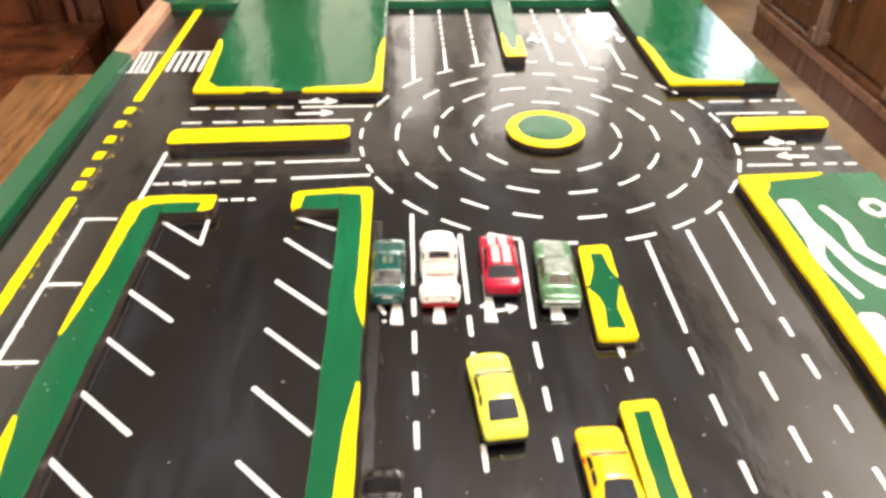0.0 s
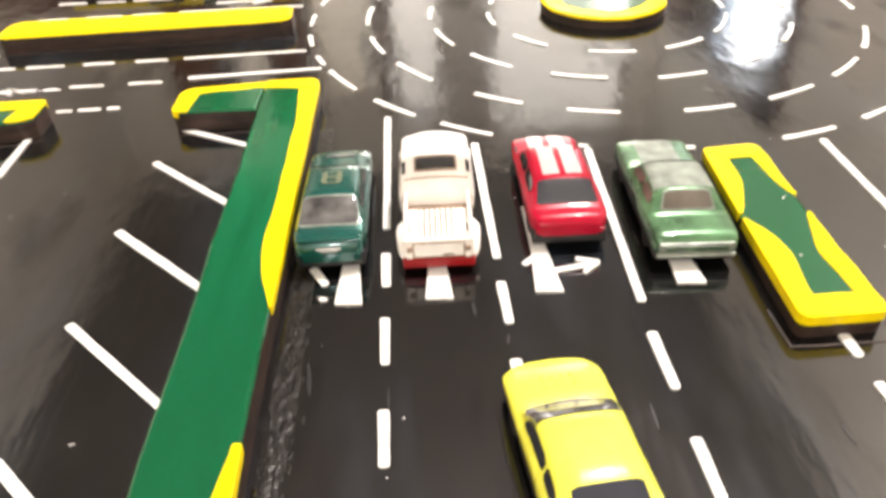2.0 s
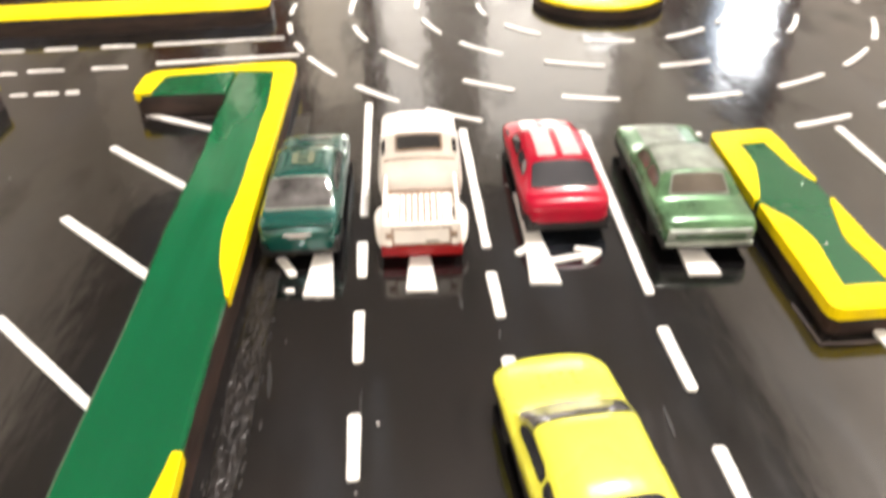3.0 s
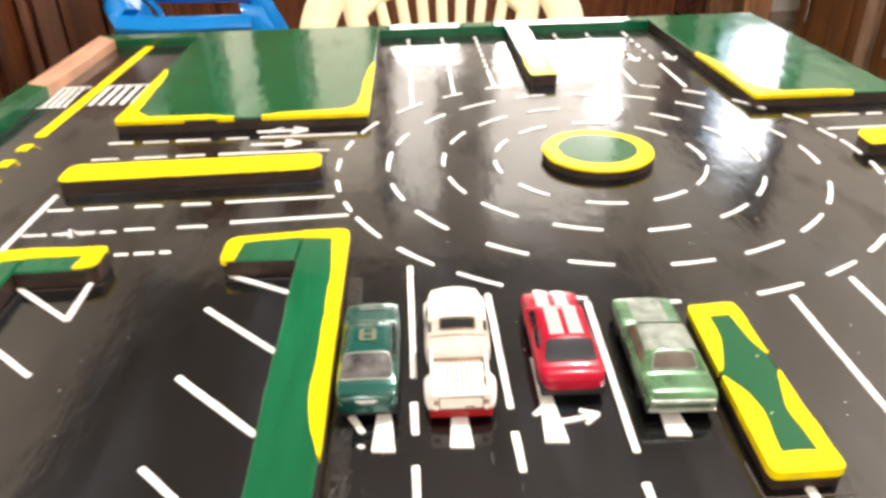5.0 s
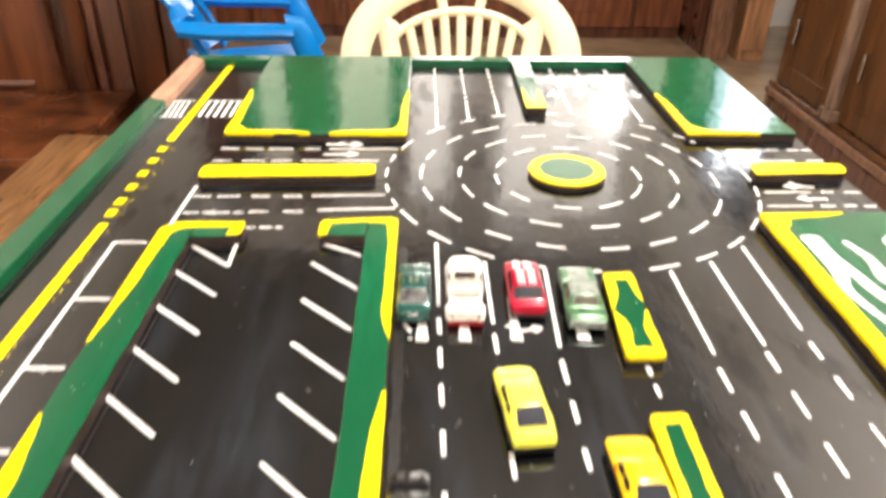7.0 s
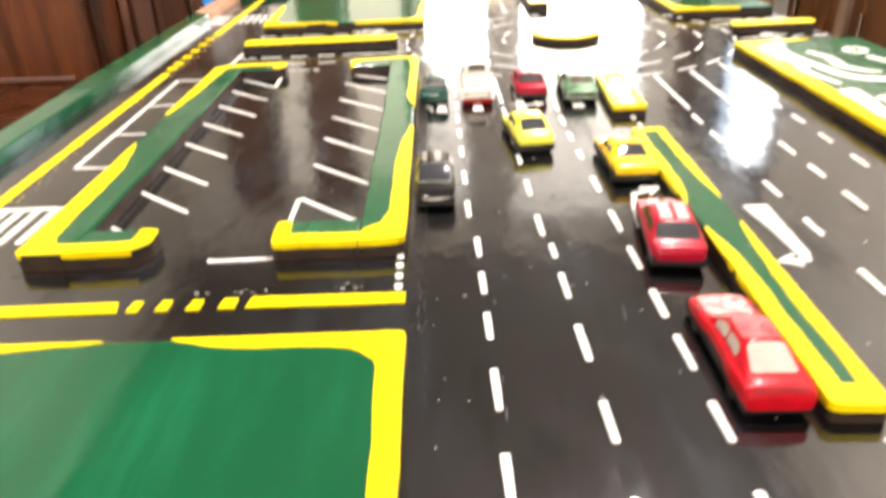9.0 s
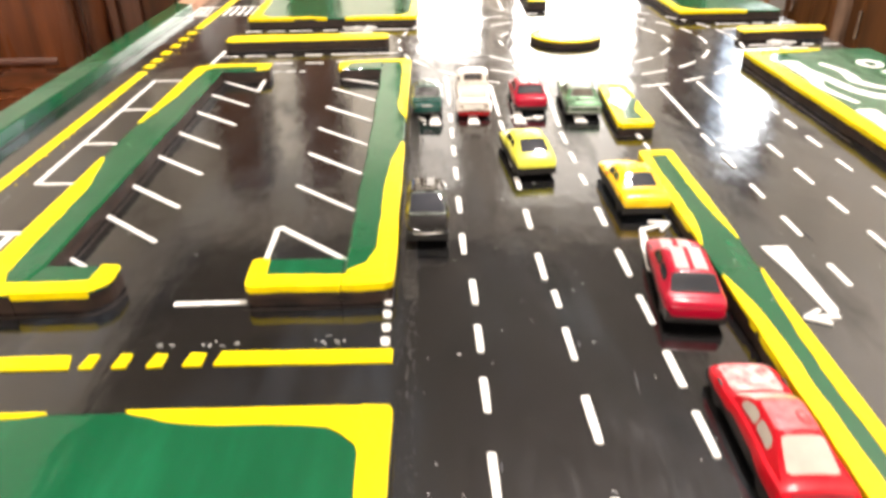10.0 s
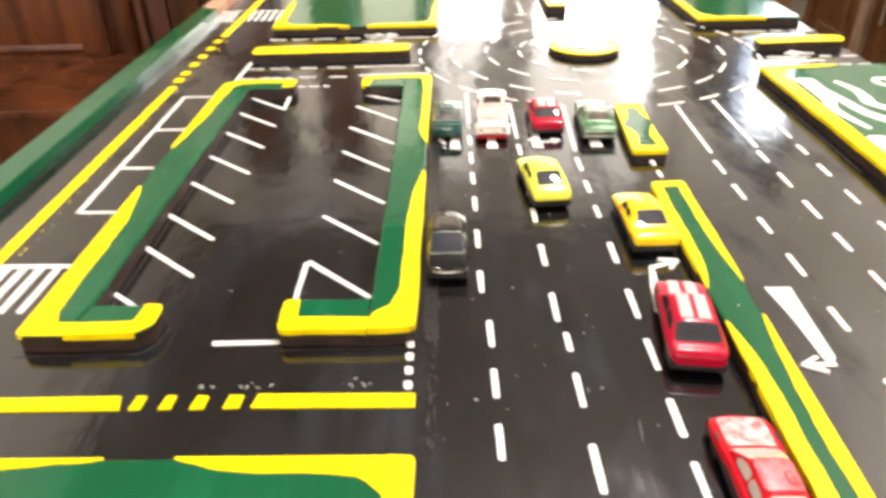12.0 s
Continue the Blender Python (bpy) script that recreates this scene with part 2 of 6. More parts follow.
def part(name, bm, material, parent=None, label="", smooth=0.0):
    """Links a bmesh as one mesh object under a thing or a part."""
    bmesh.ops.recalc_face_normals(bm, faces=bm.faces)
    me = bpy.data.meshes.new(name)
    bm.to_mesh(me)
    bm.free()
    me.materials.append(material)
    if smooth:
        for f in me.polygons:
            f.use_smooth = True
        me.set_sharp_from_angle(angle=radians(smooth))
    ob = new(name, me)
    if parent:
        ob.parent = parent
    if label:
        ob["label"] = label
    return ob


def thing(name, m, label, category, group="", kind=""):
    ob = new(name)
    ob.matrix_world = m
    ob.empty_display_size = 0.02
    return tagged(ob, label, category, group, kind)


def add_box(bm, x0, x1, y0, y1, z0, z1, bevel=0.0):
    r = bmesh.ops.create_cube(bm, size=1, matrix=Matrix.LocRotScale(
        ((x0 + x1) / 2, (y0 + y1) / 2, (z0 + z1) / 2), None, (abs(x1 - x0), abs(y1 - y0), abs(z1 - z0))))
    if bevel:
        es = list({e for v in r["verts"] for e in v.link_edges})
        bmesh.ops.bevel(bm, geom=es, offset=bevel, segments=2, affect="EDGES", profile=0.6)
    return bm


def box(x0, x1, y0, y1, z0, z1, bevel=0.0):
    return add_box(bmesh.new(), x0, x1, y0, y1, z0, z1, bevel)


def prism(pts, z0, z1, bm=None, lip=0.0):
    """An upright slab over a flat outline; lip rounds its upper rim."""
    bm = bm or bmesh.new()
    n = len(pts)
    cx, cy = sum(p[0] for p in pts) / n, sum(p[1] for p in pts) / n
    rings = [(z0, 0.0)] + ([(z1 - lip, 0.0), (z1 - 0.3 * lip, 0.3 * lip)] if lip else []) + [(z1, lip)]
    loops = []
    for z, off in rings:
        loop = []
        for i, (x, y) in enumerate(pts):
            (ax, ay), (bx, by) = pts[i - 1], pts[(i + 1) % n]
            if off:
                d1, d2 = Vector((x - ax, y - ay)), Vector((bx - x, by - y))
                d1 = d1.normalized() if d1.length else d2
                d2 = d2.normalized() if d2.length else d1
                t = (d1 + d2)
                t = t.normalized() if t.length > 1e-6 else d1
                nx, ny = (-t.y, t.x) if area2(pts) > 0 else (t.y, -t.x)
                loop.append(bm.verts.new((x + nx * off, y + ny * off, z)))
            else:
                loop.append(bm.verts.new((x, y, z)))
        loops.append(loop)
    for a, b in zip(loops, loops[1:]):
        for i in range(n):
            bm.faces.new((a[i - 1], a[i], b[i], b[i - 1]))
    bm.faces.new(loops[0])
    bm.faces.new(loops[-1])
    return bm


def area2(pts):
    return sum(a[0] * b[1] - b[0] * a[1] for a, b in zip(pts, pts[1:] + pts[:1]))


def wob(x, y, amp=0.0005, f=60.0):
    v = noise.noise_vector(Vector((x * f, y * f, 3.1)))
    return v.x * amp, v.y * amp


def stroke(pts, width, z0=0.0, th=0.0005, bm=None, rough=0.05):
    """A brush stroke along a line: uneven edges and rounded ends. width: a number, or one for each point."""
    ws = width if isinstance(width, (list, tuple)) else [width] * len(pts)
    total = sum(math.dist(a, b) for a, b in zip(pts, pts[1:]))
    n = max(3, min(24, int(total / 0.012) + 3))
    run = np.cumsum([0] + [math.dist(a, b) for a, b in zip(pts, pts[1:])])
    s = np.linspace(0, total, n)
    xs, ys, w = (np.interp(s, run, v) for v in ([p[0] for p in pts], [p[1] for p in pts], ws))
    left, right = [], []
    for i in range(n):
        j, k = max(0, i - 1), min(n - 1, i + 1)
        dx, dy = xs[k] - xs[j], ys[k] - ys[j]
        l = math.hypot(dx, dy) or 1
        nx, ny = -dy / l, dx / l
        a = 1 + rough * noise.noise(Vector((xs[i] * 90, ys[i] * 90, 0.3)))
        b = 1 + rough * noise.noise(Vector((xs[i] * 90, ys[i] * 90, 5.3)))
        half = w[i] / 2
        left.append((xs[i] + nx * half * a, ys[i] + ny * half * a))
        right.append((xs[i] - nx * half * b, ys[i] - ny * half * b))

    def cap(i, sgn):
        j = i + (1 if sgn < 0 else -1)
        dx, dy = xs[i] - xs[j], ys[i] - ys[j]
        l = math.hypot(dx, dy) or 1
        ux, uy = dx / l, dy / l
        e = w[i] * 0.22
        return [(xs[i] + ux * e + sgn * -uy * w[i] * 0.3, ys[i] + uy * e + sgn * ux * w[i] * 0.3),
                (xs[i] + ux * e - sgn * -uy * w[i] * 0.3, ys[i] + uy * e - sgn * ux * w[i] * 0.3)]

    c0, c1 = cap(0, -1), cap(n - 1, 1)
    outline = left + sorted(c1, key=lambda p: math.dist(p, left[-1])) + right[::-1] + sorted(c0, key=lambda p: math.dist(p, right[0]))
    return prism(outline, z0 - 0.0002, z0 + th, bm)


def tube(pts, rx, ry, bm=None, seg=8, up=(0, 0, 1)):
    """A bar of oval section swept along a line of points."""
    bm = bm or bmesh.new()
    pts = [Vector(p) for p in pts]
    loops = []
    for i, p in enumerate(pts):
        d = (pts[min(i + 1, len(pts) - 1)] - pts[max(i - 1, 0)]).normalized()
        side = d.cross(Vector(up))
        side = side.normalized() if side.length > 1e-4 else Vector((1, 0, 0))
        top = side.cross(d).normalized()
        loops.append([bm.verts.new(p + side * rx * math.cos(a) + top * ry * math.sin(a))
                      for a in (2 * math.pi * k / seg for k in range(seg))])
    for a, b in zip(loops, loops[1:]):
        for k in range(seg):
            bm.faces.new((a[k - 1], a[k], b[k], b[k - 1]))
    bm.faces.new(loops[0])
    bm.faces.new(loops[-1])
    return bm


def disc(cx, cy, r, z0, z1, seg=40, lip=0.0, amp=0.0):
    pts = []
    for k in range(seg):
        a = 2 * math.pi * k / seg
        q = r + amp * noise.noise(Vector((math.cos(a) * 3, math.sin(a) * 3, 1)))
        pts.append((cx + q * math.cos(a), cy + q * math.sin(a)))
    return prism(pts, z0, z1, None, lip)


# ---- room ----
ROOM_L, ROOM_R, ROOM_N, ROOM_S, WALL = -1.92, 1.60, 4.80, -2.60, 0.12

floor = tagged(part("floor", box(ROOM_L - WALL, 4.2, ROOM_S - WALL, ROOM_N + WALL, FLOOR - 0.1, FLOOR), TILE),
               "smooth beige stone floor with faint mottling", "floor", kind="structure")
tagged(part("ceiling", box(ROOM_L - WALL, 4.2, ROOM_S - WALL, ROOM_N + WALL, CEIL, CEIL + 0.1), CEILING), "plain white painted ceiling", "ceiling", kind="structure")
tagged(part("wall_west", box(ROOM_L - WALL, ROOM_L, ROOM_S, ROOM_N, FLOOR, CEIL), PLASTER), "cream painted wall", "wall", kind="structure")
tagged(part("wall_south", box(ROOM_L - WALL, 4.2, ROOM_S - WALL, ROOM_S, FLOOR, CEIL), PLASTER), "cream painted wall", "wall", kind="structure")
tagged(part("wall_far_east", box(4.08, 4.2, ROOM_S, ROOM_N, FLOOR, CEIL), PLASTER), "pale wall of the next room", "wall", kind="structure")

# The east wall has a doorway into the next room.
DOOR_S, DOOR_N, DOOR_TOP = 3.12, 4.70, 1.40
bm = box(ROOM_R, ROOM_R + WALL, ROOM_S, DOOR_S, FLOOR, CEIL)
add_box(bm, ROOM_R, ROOM_R + WALL, DOOR_N, ROOM_N, FLOOR, CEIL)
add_box(bm, ROOM_R, ROOM_R + WALL, DOOR_S, DOOR_N, DOOR_TOP, CEIL)
tagged(part("wall_east", bm, PLASTER), "cream painted wall with a doorway", "wall", kind="structure")

# The north wall has six glowing openings, all out of view: (x0, x1, z0, z1).
# The slit at 1.73 is added glow in place of pale next-room wall.
WINDOWS = [(-1.13, -0.91, 0.30, 1.86), (-0.60, -0.22, 0.30, 1.86), (-0.12, 0.36, 0.22, 1.00), (0.52, 1.40, 0.22, 1.10), (1.73, 1.81, 0.30, 1.78), (1.93, 2.46, 0.85, 1.78)]
# Glowing upper panes added over two of them to lift the road's reflection: (x1, z0, z1) by the window's west side.
UPPER = {-0.12: (0.19, 1.05, 2.02), 0.52: (1.40, 1.15, 2.16)}
bm = bmesh.new()
xs = [ROOM_L - WALL]
for x0, x1, z0, z1 in WINDOWS:
    add_box(bm, xs[-1], x0, ROOM_N, ROOM_N + WALL, FLOOR, CEIL)
    add_box(bm, x0, x1, ROOM_N, ROOM_N + WALL, FLOOR, z0)
    if x0 in UPPER:
        ux, z2, z3 = UPPER[x0]
        add_box(bm, x0, x1, ROOM_N, ROOM_N + WALL, z1, z2)
        add_box(bm, x0, x1, ROOM_N, ROOM_N + WALL, z3, CEIL)
        if ux < x1:
            add_box(bm, ux, x1, ROOM_N, ROOM_N + WALL, z2, z3)
    else:
        add_box(bm, x0, x1, ROOM_N, ROOM_N + WALL, z1, CEIL)
    xs.append(x1)
add_box(bm, xs[-1], 4.2, ROOM_N, ROOM_N + WALL, FLOOR, CEIL)
tagged(part("wall_north", bm, PLASTER), "cream painted wall with bright windows", "wall", kind="structure")
for i, (x0, x1, z0, z1) in enumerate(WINDOWS):
    w = thing("window_%d" % (i + 1), pose(0, ROOM_N, 0), "unseen glowing opening in a brown wooden frame", "window", kind="structure")
    f = 0.035 if i in (2, 3, 5) else 0.012
    part("window_frame", add_box(add_box(add_box(box(x0, x0 + f, -0.02, 0.09, z0, z1), x1 - f, x1, -0.02, 0.09, z0, z1),
         x0 + f, x1 - f, -0.02, 0.09, z0, z0 + f), x0 + f, x1 - f, -0.02, 0.09, z1 - f, z1), WOODD, w)
    part("window_sill", box(x0 - 0.04, x1 + 0.04, -0.07, -0.021, z0 - 0.03, z0), WOODD, w)
    if i == 5:
        part("pane", box(x0 + f, 2.10, 0.05, 0.06, z0 + f, z1 - f), PANEB, w, "dim bluish daylight pane")
        part("pane", box(2.104, x1 - f, 0.05, 0.06, z0 + f, z1 - f), PANEC, w, "bright white daylight pane")
    else:
        part("pane", box(x0 + f, x1 - f, 0.05, 0.06, z0 + f, z1 - f), PANED if f < 0.02 else PANE, w, "dim glowing pane added for a pale reflected band" if f < 0.02 else "bright glowing pane")
    if x0 in UPPER:
        ux, z2, z3 = UPPER[x0]
        part("upper_frame", add_box(add_box(add_box(box(x0, x0 + 0.012, -0.02, 0.09, z2, z3), ux - 0.012, ux, -0.02, 0.09, z2, z3),
             x0 + 0.012, ux - 0.012, -0.02, 0.09, z2, z2 + 0.012), x0 + 0.012, ux - 0.012, -0.02, 0.09, z3 - 0.012, z3), WOODD, w)
        part("upper_glow_pane", box(x0 + 0.012, ux - 0.012, 0.05, 0.06, z2 + 0.012, z3 - 0.012), PANEU, w, "added glowing upper pane")
# Unseen panel added to dull one band of the road's reflection.
tagged(part("dull_band_panel", box(0.195, 0.475, ROOM_N - 0.035, ROOM_N - 0.002, 1.04, CEIL, 0.004), DULL_BAND), "unseen dull grey-brown panel added between the windows", "trim", kind="structure")

wl = thing("wall_lamp", pose(1.25, ROOM_N, 1.25), "white wall lamp with a bare bright tube", "wall lamp")
part("base_plate", box(-0.16, 0.16, -0.03, 0, -0.03, 0.03, 0.006), CEILING, wl)
part("tube", tube([(-0.13, -0.055, 0), (0.13, -0.055, 0)], 0.028, 0.028), BULB, wl, "glowing tube", 40)
cl = thing("unseen_ceiling_lamp", pose(0.50, 1.00, CEIL), "hanging bare bulb on a long cord, out of view", "ceiling lamp")
part("rose", disc(0, 0, 0.05, -0.025, 0, 24, 0.006), CEILING, cl)
part("cord", disc(0, 0, 0.004, -0.54, -0.025, 10), BLACK, cl)
part("socket", disc(0, 0, 0.018, -0.61, -0.54, 16), CEILING, cl)
# Unseen bulb fitting added at the place of the south fill lamp.
cl = thing("unseen_ceiling_lamp", pose(-0.30, -1.60, CEIL), "hanging bare bulb on a long cord, out of view", "ceiling lamp")
part("rose", disc(0, 0, 0.05, -0.025, 0, 24, 0.006), CEILING, cl)
part("cord", disc(0, 0, 0.004, -0.87, -0.025, 10), BLACK, cl)
part("socket", disc(0, 0, 0.018, -0.93, -0.87, 16), CEILING, cl)


def panel_front(th, y0, y1, z0, z1, face, sign, material, trim, depth=0.022):
    """A framed door panel on the plane x = face; sign: the side it is seen from."""
    t, f = depth * sign, 0.075
    d = part("door", box(face, face + t * 0.5, y0, y1, z0, z1, 0.002), material, th)
    for nm, a in (("stile", (y0, y0 + f, z0, z1)), ("stile", (y1 - f, y1, z0, z1)),
                  ("rail", (y0 + f, y1 - f, z0, z0 + f)), ("rail", (y0 + f, y1 - f, z1 - f, z1))):
        part(nm, box(face + t * 0.5, face + t, *a, min(0.004, depth * 0.2)), trim, d)
    part("raised_panel", box(face + t * 0.5, face + t * 0.85, y0 + f + 0.03, y1 - f - 0.03, z0 + f + 0.03, z1 - f - 0.03, min(0.004, depth * 0.15)), material, d)
    return d


# Wardrobe along the east wall.
w = thing("long_cupboard", pose(0, 0, 0), "red-brown polished wooden cupboard with panelled doors on a moulded plinth", "cupboard")
part("body", box(1.535, 1.598, 0.35, 3.10, FLOOR + 0.12, 0.52), WOODD, w)
part("plinth", box(1.505, 1.598, 0.34, 3.11, FLOOR, FLOOR + 0.10, 0.006), WOODD, w)
part("moulding", box(1.495, 1.534, 0.34, 3.11, FLOOR + 0.102, FLOOR + 0.135, 0.008), WOODL, w, "paler worn moulding")
part("moulding", box(1.505, 1.534, 0.34, 3.11, FLOOR + 0.137, FLOOR + 0.16, 0.008), WOODE, w)
for y0, y1 in ((2.62, 3.08), (2.10, 2.56), (1.52, 2.04), (0.94, 1.46), (0.38, 0.90)):
    d = panel_front(w, y0, y1, FLOOR + 0.17, 0.47, 1.533, -1, WOODE, WOODE, 0.008)
    part("handle", box(1.512, 1.5245, y1 - 0.085, y1 - 0.070, -0.40, -0.30, 0.004), CHROME, d, "small pale metal handle")
for y in (2.59, 2.07):
    part("post", tube([(1.520, y, FLOOR + 0.165), (1.520, y, 0.49)], 0.036, 0.020, None, 12, (0, 1, 0)), POSTWOOD, w, "pale worn round post", 40)
    part("post_foot", box(1.488, 1.5325, y - 0.045, y + 0.045, FLOOR + 0.161, FLOOR + 0.205, 0.008), POSTWOOD, w)

# Polished wardrobe standing across the north-west corner side, its front to the south.
w = thing("wardrobe", pose(0, 0, 0), "dark brown polished wooden wardrobe with a rounded column", "wardrobe")
WY = 2.60
part("body", box(-1.90, -0.86, WY + 0.024, 3.12, FLOOR, 0.46), WOODD, w)
part("cornice", box(-1.91, -0.84, WY - 0.03, 3.13, 0.462, 0.50, 0.010), WOODC, w)
part("plinth", box(-1.90, -0.87, WY + 0.006, WY + 0.023, FLOOR, FLOOR + 0.07, 0.003), WOODD, w)
d = part("door", box(-1.895, -1.30, WY - 0.006, WY + 0.022, FLOOR + 0.075, 0.44, 0.008), WOODC, w)
# Added rail that shapes the pale streak mirrored in the polished front.
part("highlight_rail", tube([(-1.885, WY - 0.004, -0.455), (-1.40, WY - 0.004, -0.455)], 0.010, 0.016, None, 12), RAIL, d, "glossy rounded rail in place of a reflected streak", 60)
bm = tube([(-1.23, WY + 0.004, FLOOR + 0.07), (-1.23, WY + 0.004, 0.46)], 0.042, 0.034, None, 20, (0, 1, 0))
part("column", bm, WOODC, w, "half-round polished column", 60)
for x0, x1 in ((-1.175, -1.145), (-1.125, -1.055)):
    part("moulding", box(x0, x1, WY - 0.002, WY + 0.022, FLOOR + 0.075, 0.45, 0.006), WOODD, w)
part("door", box(-1.045, -0.925, WY - 0.012, WY + 0.022, FLOOR + 0.075, 0.45, 0.008), WOODC, w)
part("stile", box(-0.915, -0.862, WY - 0.004, WY + 0.022, FLOOR + 0.075, 0.45, 0.006), WOODD, w)

# Low chest in front of the wardrobe.
c = thing("chest", pose(0, 0, 0), "low red-brown wooden chest with a smooth lid, before the wardrobe", "chest")
part("body", box(-1.88, -1.06, 1.98, WY - 0.03, FLOOR, -0.502, 0.004), WOODC, c)
part("lid", box(-1.895, -1.045, 1.955, WY - 0.025, -0.50, -0.472, 0.006), WOODC, c)

# Low bench beside the board.
t = thing("bench", pose(0, 0, 0), "low brown wooden bench with a plain plank top", "bench")
for k in range(4):
    x0 = -0.985 + k * 0.135
    part("top_plank", box(x0, x0 + 0.1335, -0.35, 1.86, -0.392, -0.36, 0.004), TABLE, t)
for y in (-0.25, 0.75, 1.76):
    part("crossbar", box(-0.95, -0.48, y - 0.03, y + 0.03, -0.45, -0.3925), TABLE, t)
    for x in (-0.93, -0.50):
        part("leg", box(x - 0.025, x + 0.025, y - 0.025, y + 0.025, FLOOR, -0.4505, 0.004), TABLE, t)

# Panelled wooden front along the far wall, under the windows.
w = thing("sideboard", pose(0, 0, 0), "long low red-brown wooden sideboard with panelled doors", "sideboard")
part("body", box(-1.6, 1.53, 4.45, 4.79, FLOOR, 0.14), WOODD, w)
part("top", box(-1.62, 1.535, 4.40, 4.79, 0.142, 0.17, 0.006), WOOD, w)
for i in range(5):
    x0 = -1.58 + i * 0.565
    d = part("door", box(x0, x0 + 0.545, 4.425, 4.449, FLOOR + 0.07, 0.12, 0.004), WOOD, w)
    part("raised_panel", box(x0 + 0.09, x0 + 0.455, 4.415, 4.424, FLOOR + 0.16, 0.03, 0.004), WOOD, d)

part("door", box(1.25, 1.525, 4.425, 4.449, FLOOR + 0.07, 0.12, 0.004), WOOD, w)

# Tall unseen units on the sideboard, added for dark reflected bands with pale ones between.
for x0, x1 in ((-1.43, -1.16), (-0.88, -0.63), (-0.19, -0.15)):
    w = thing("dark_band_unit", pose(0, 0, 0), "tall narrow dark wooden unit, unseen, added to darken a reflected band", "cupboard", "cupboards on the far wall")
    part("body", box(x0, x1, 4.52, 4.79, 0.172, 1.90, 0.004), WOODD, w)
    part("door", box(x0 + 0.01, x1 - 0.01, 4.50, 4.519, 0.20, 1.87, 0.003), WOOD, w)

# Doorway to the next room, its posts, and the open leaf behind it.
d = thing("door_1", pose(0, 0, 0), "wide doorway with a brown wooden frame", "door", kind="structure")
part("door_post", box(1.575, 1.73, DOOR_N - 0.05, DOOR_N, FLOOR, DOOR_TOP, 0.006), WOODL, d)
part("door_post", box(1.575, 1.73, DOOR_S, DOOR_S + 0.03, FLOOR, DOOR_TOP, 0.006), WOODD, d)
part("lintel", box(1.575, 1.73, DOOR_S + 0.03, DOOR_N - 0.05, DOOR_TOP - 0.05, DOOR_TOP - 0.002, 0.006), WOODD, d)
w = thing("cupboard", pose(0, 0, 0), "low dark wooden cupboard with a panelled door and a pale post", "cupboard")
part("body", box(1.55, 1.66, 4.04, 4.64, FLOOR, 0.12), WOODD, w)
panel_front(w, 4.08, 4.62, FLOOR + 0.10, 0.10, 1.548, -1, WOODD, WOODD)
part("post", box(1.545, 1.665, 3.985, 4.038, FLOOR, 0.14, 0.006), WOODL, w, "pale worn post")
w = thing("side_cabinet", pose(0, 0, 0), "small tan wooden cabinet in the next room", "cabinet")
part("body", box(1.72, 1.86, 3.97, 4.40, FLOOR, 0.05, 0.004), TANWOOD, w)
part("door", box(1.73, 1.85, 3.955, 3.969, FLOOR + 0.06, 0.03, 0.004), TANWOOD, w)


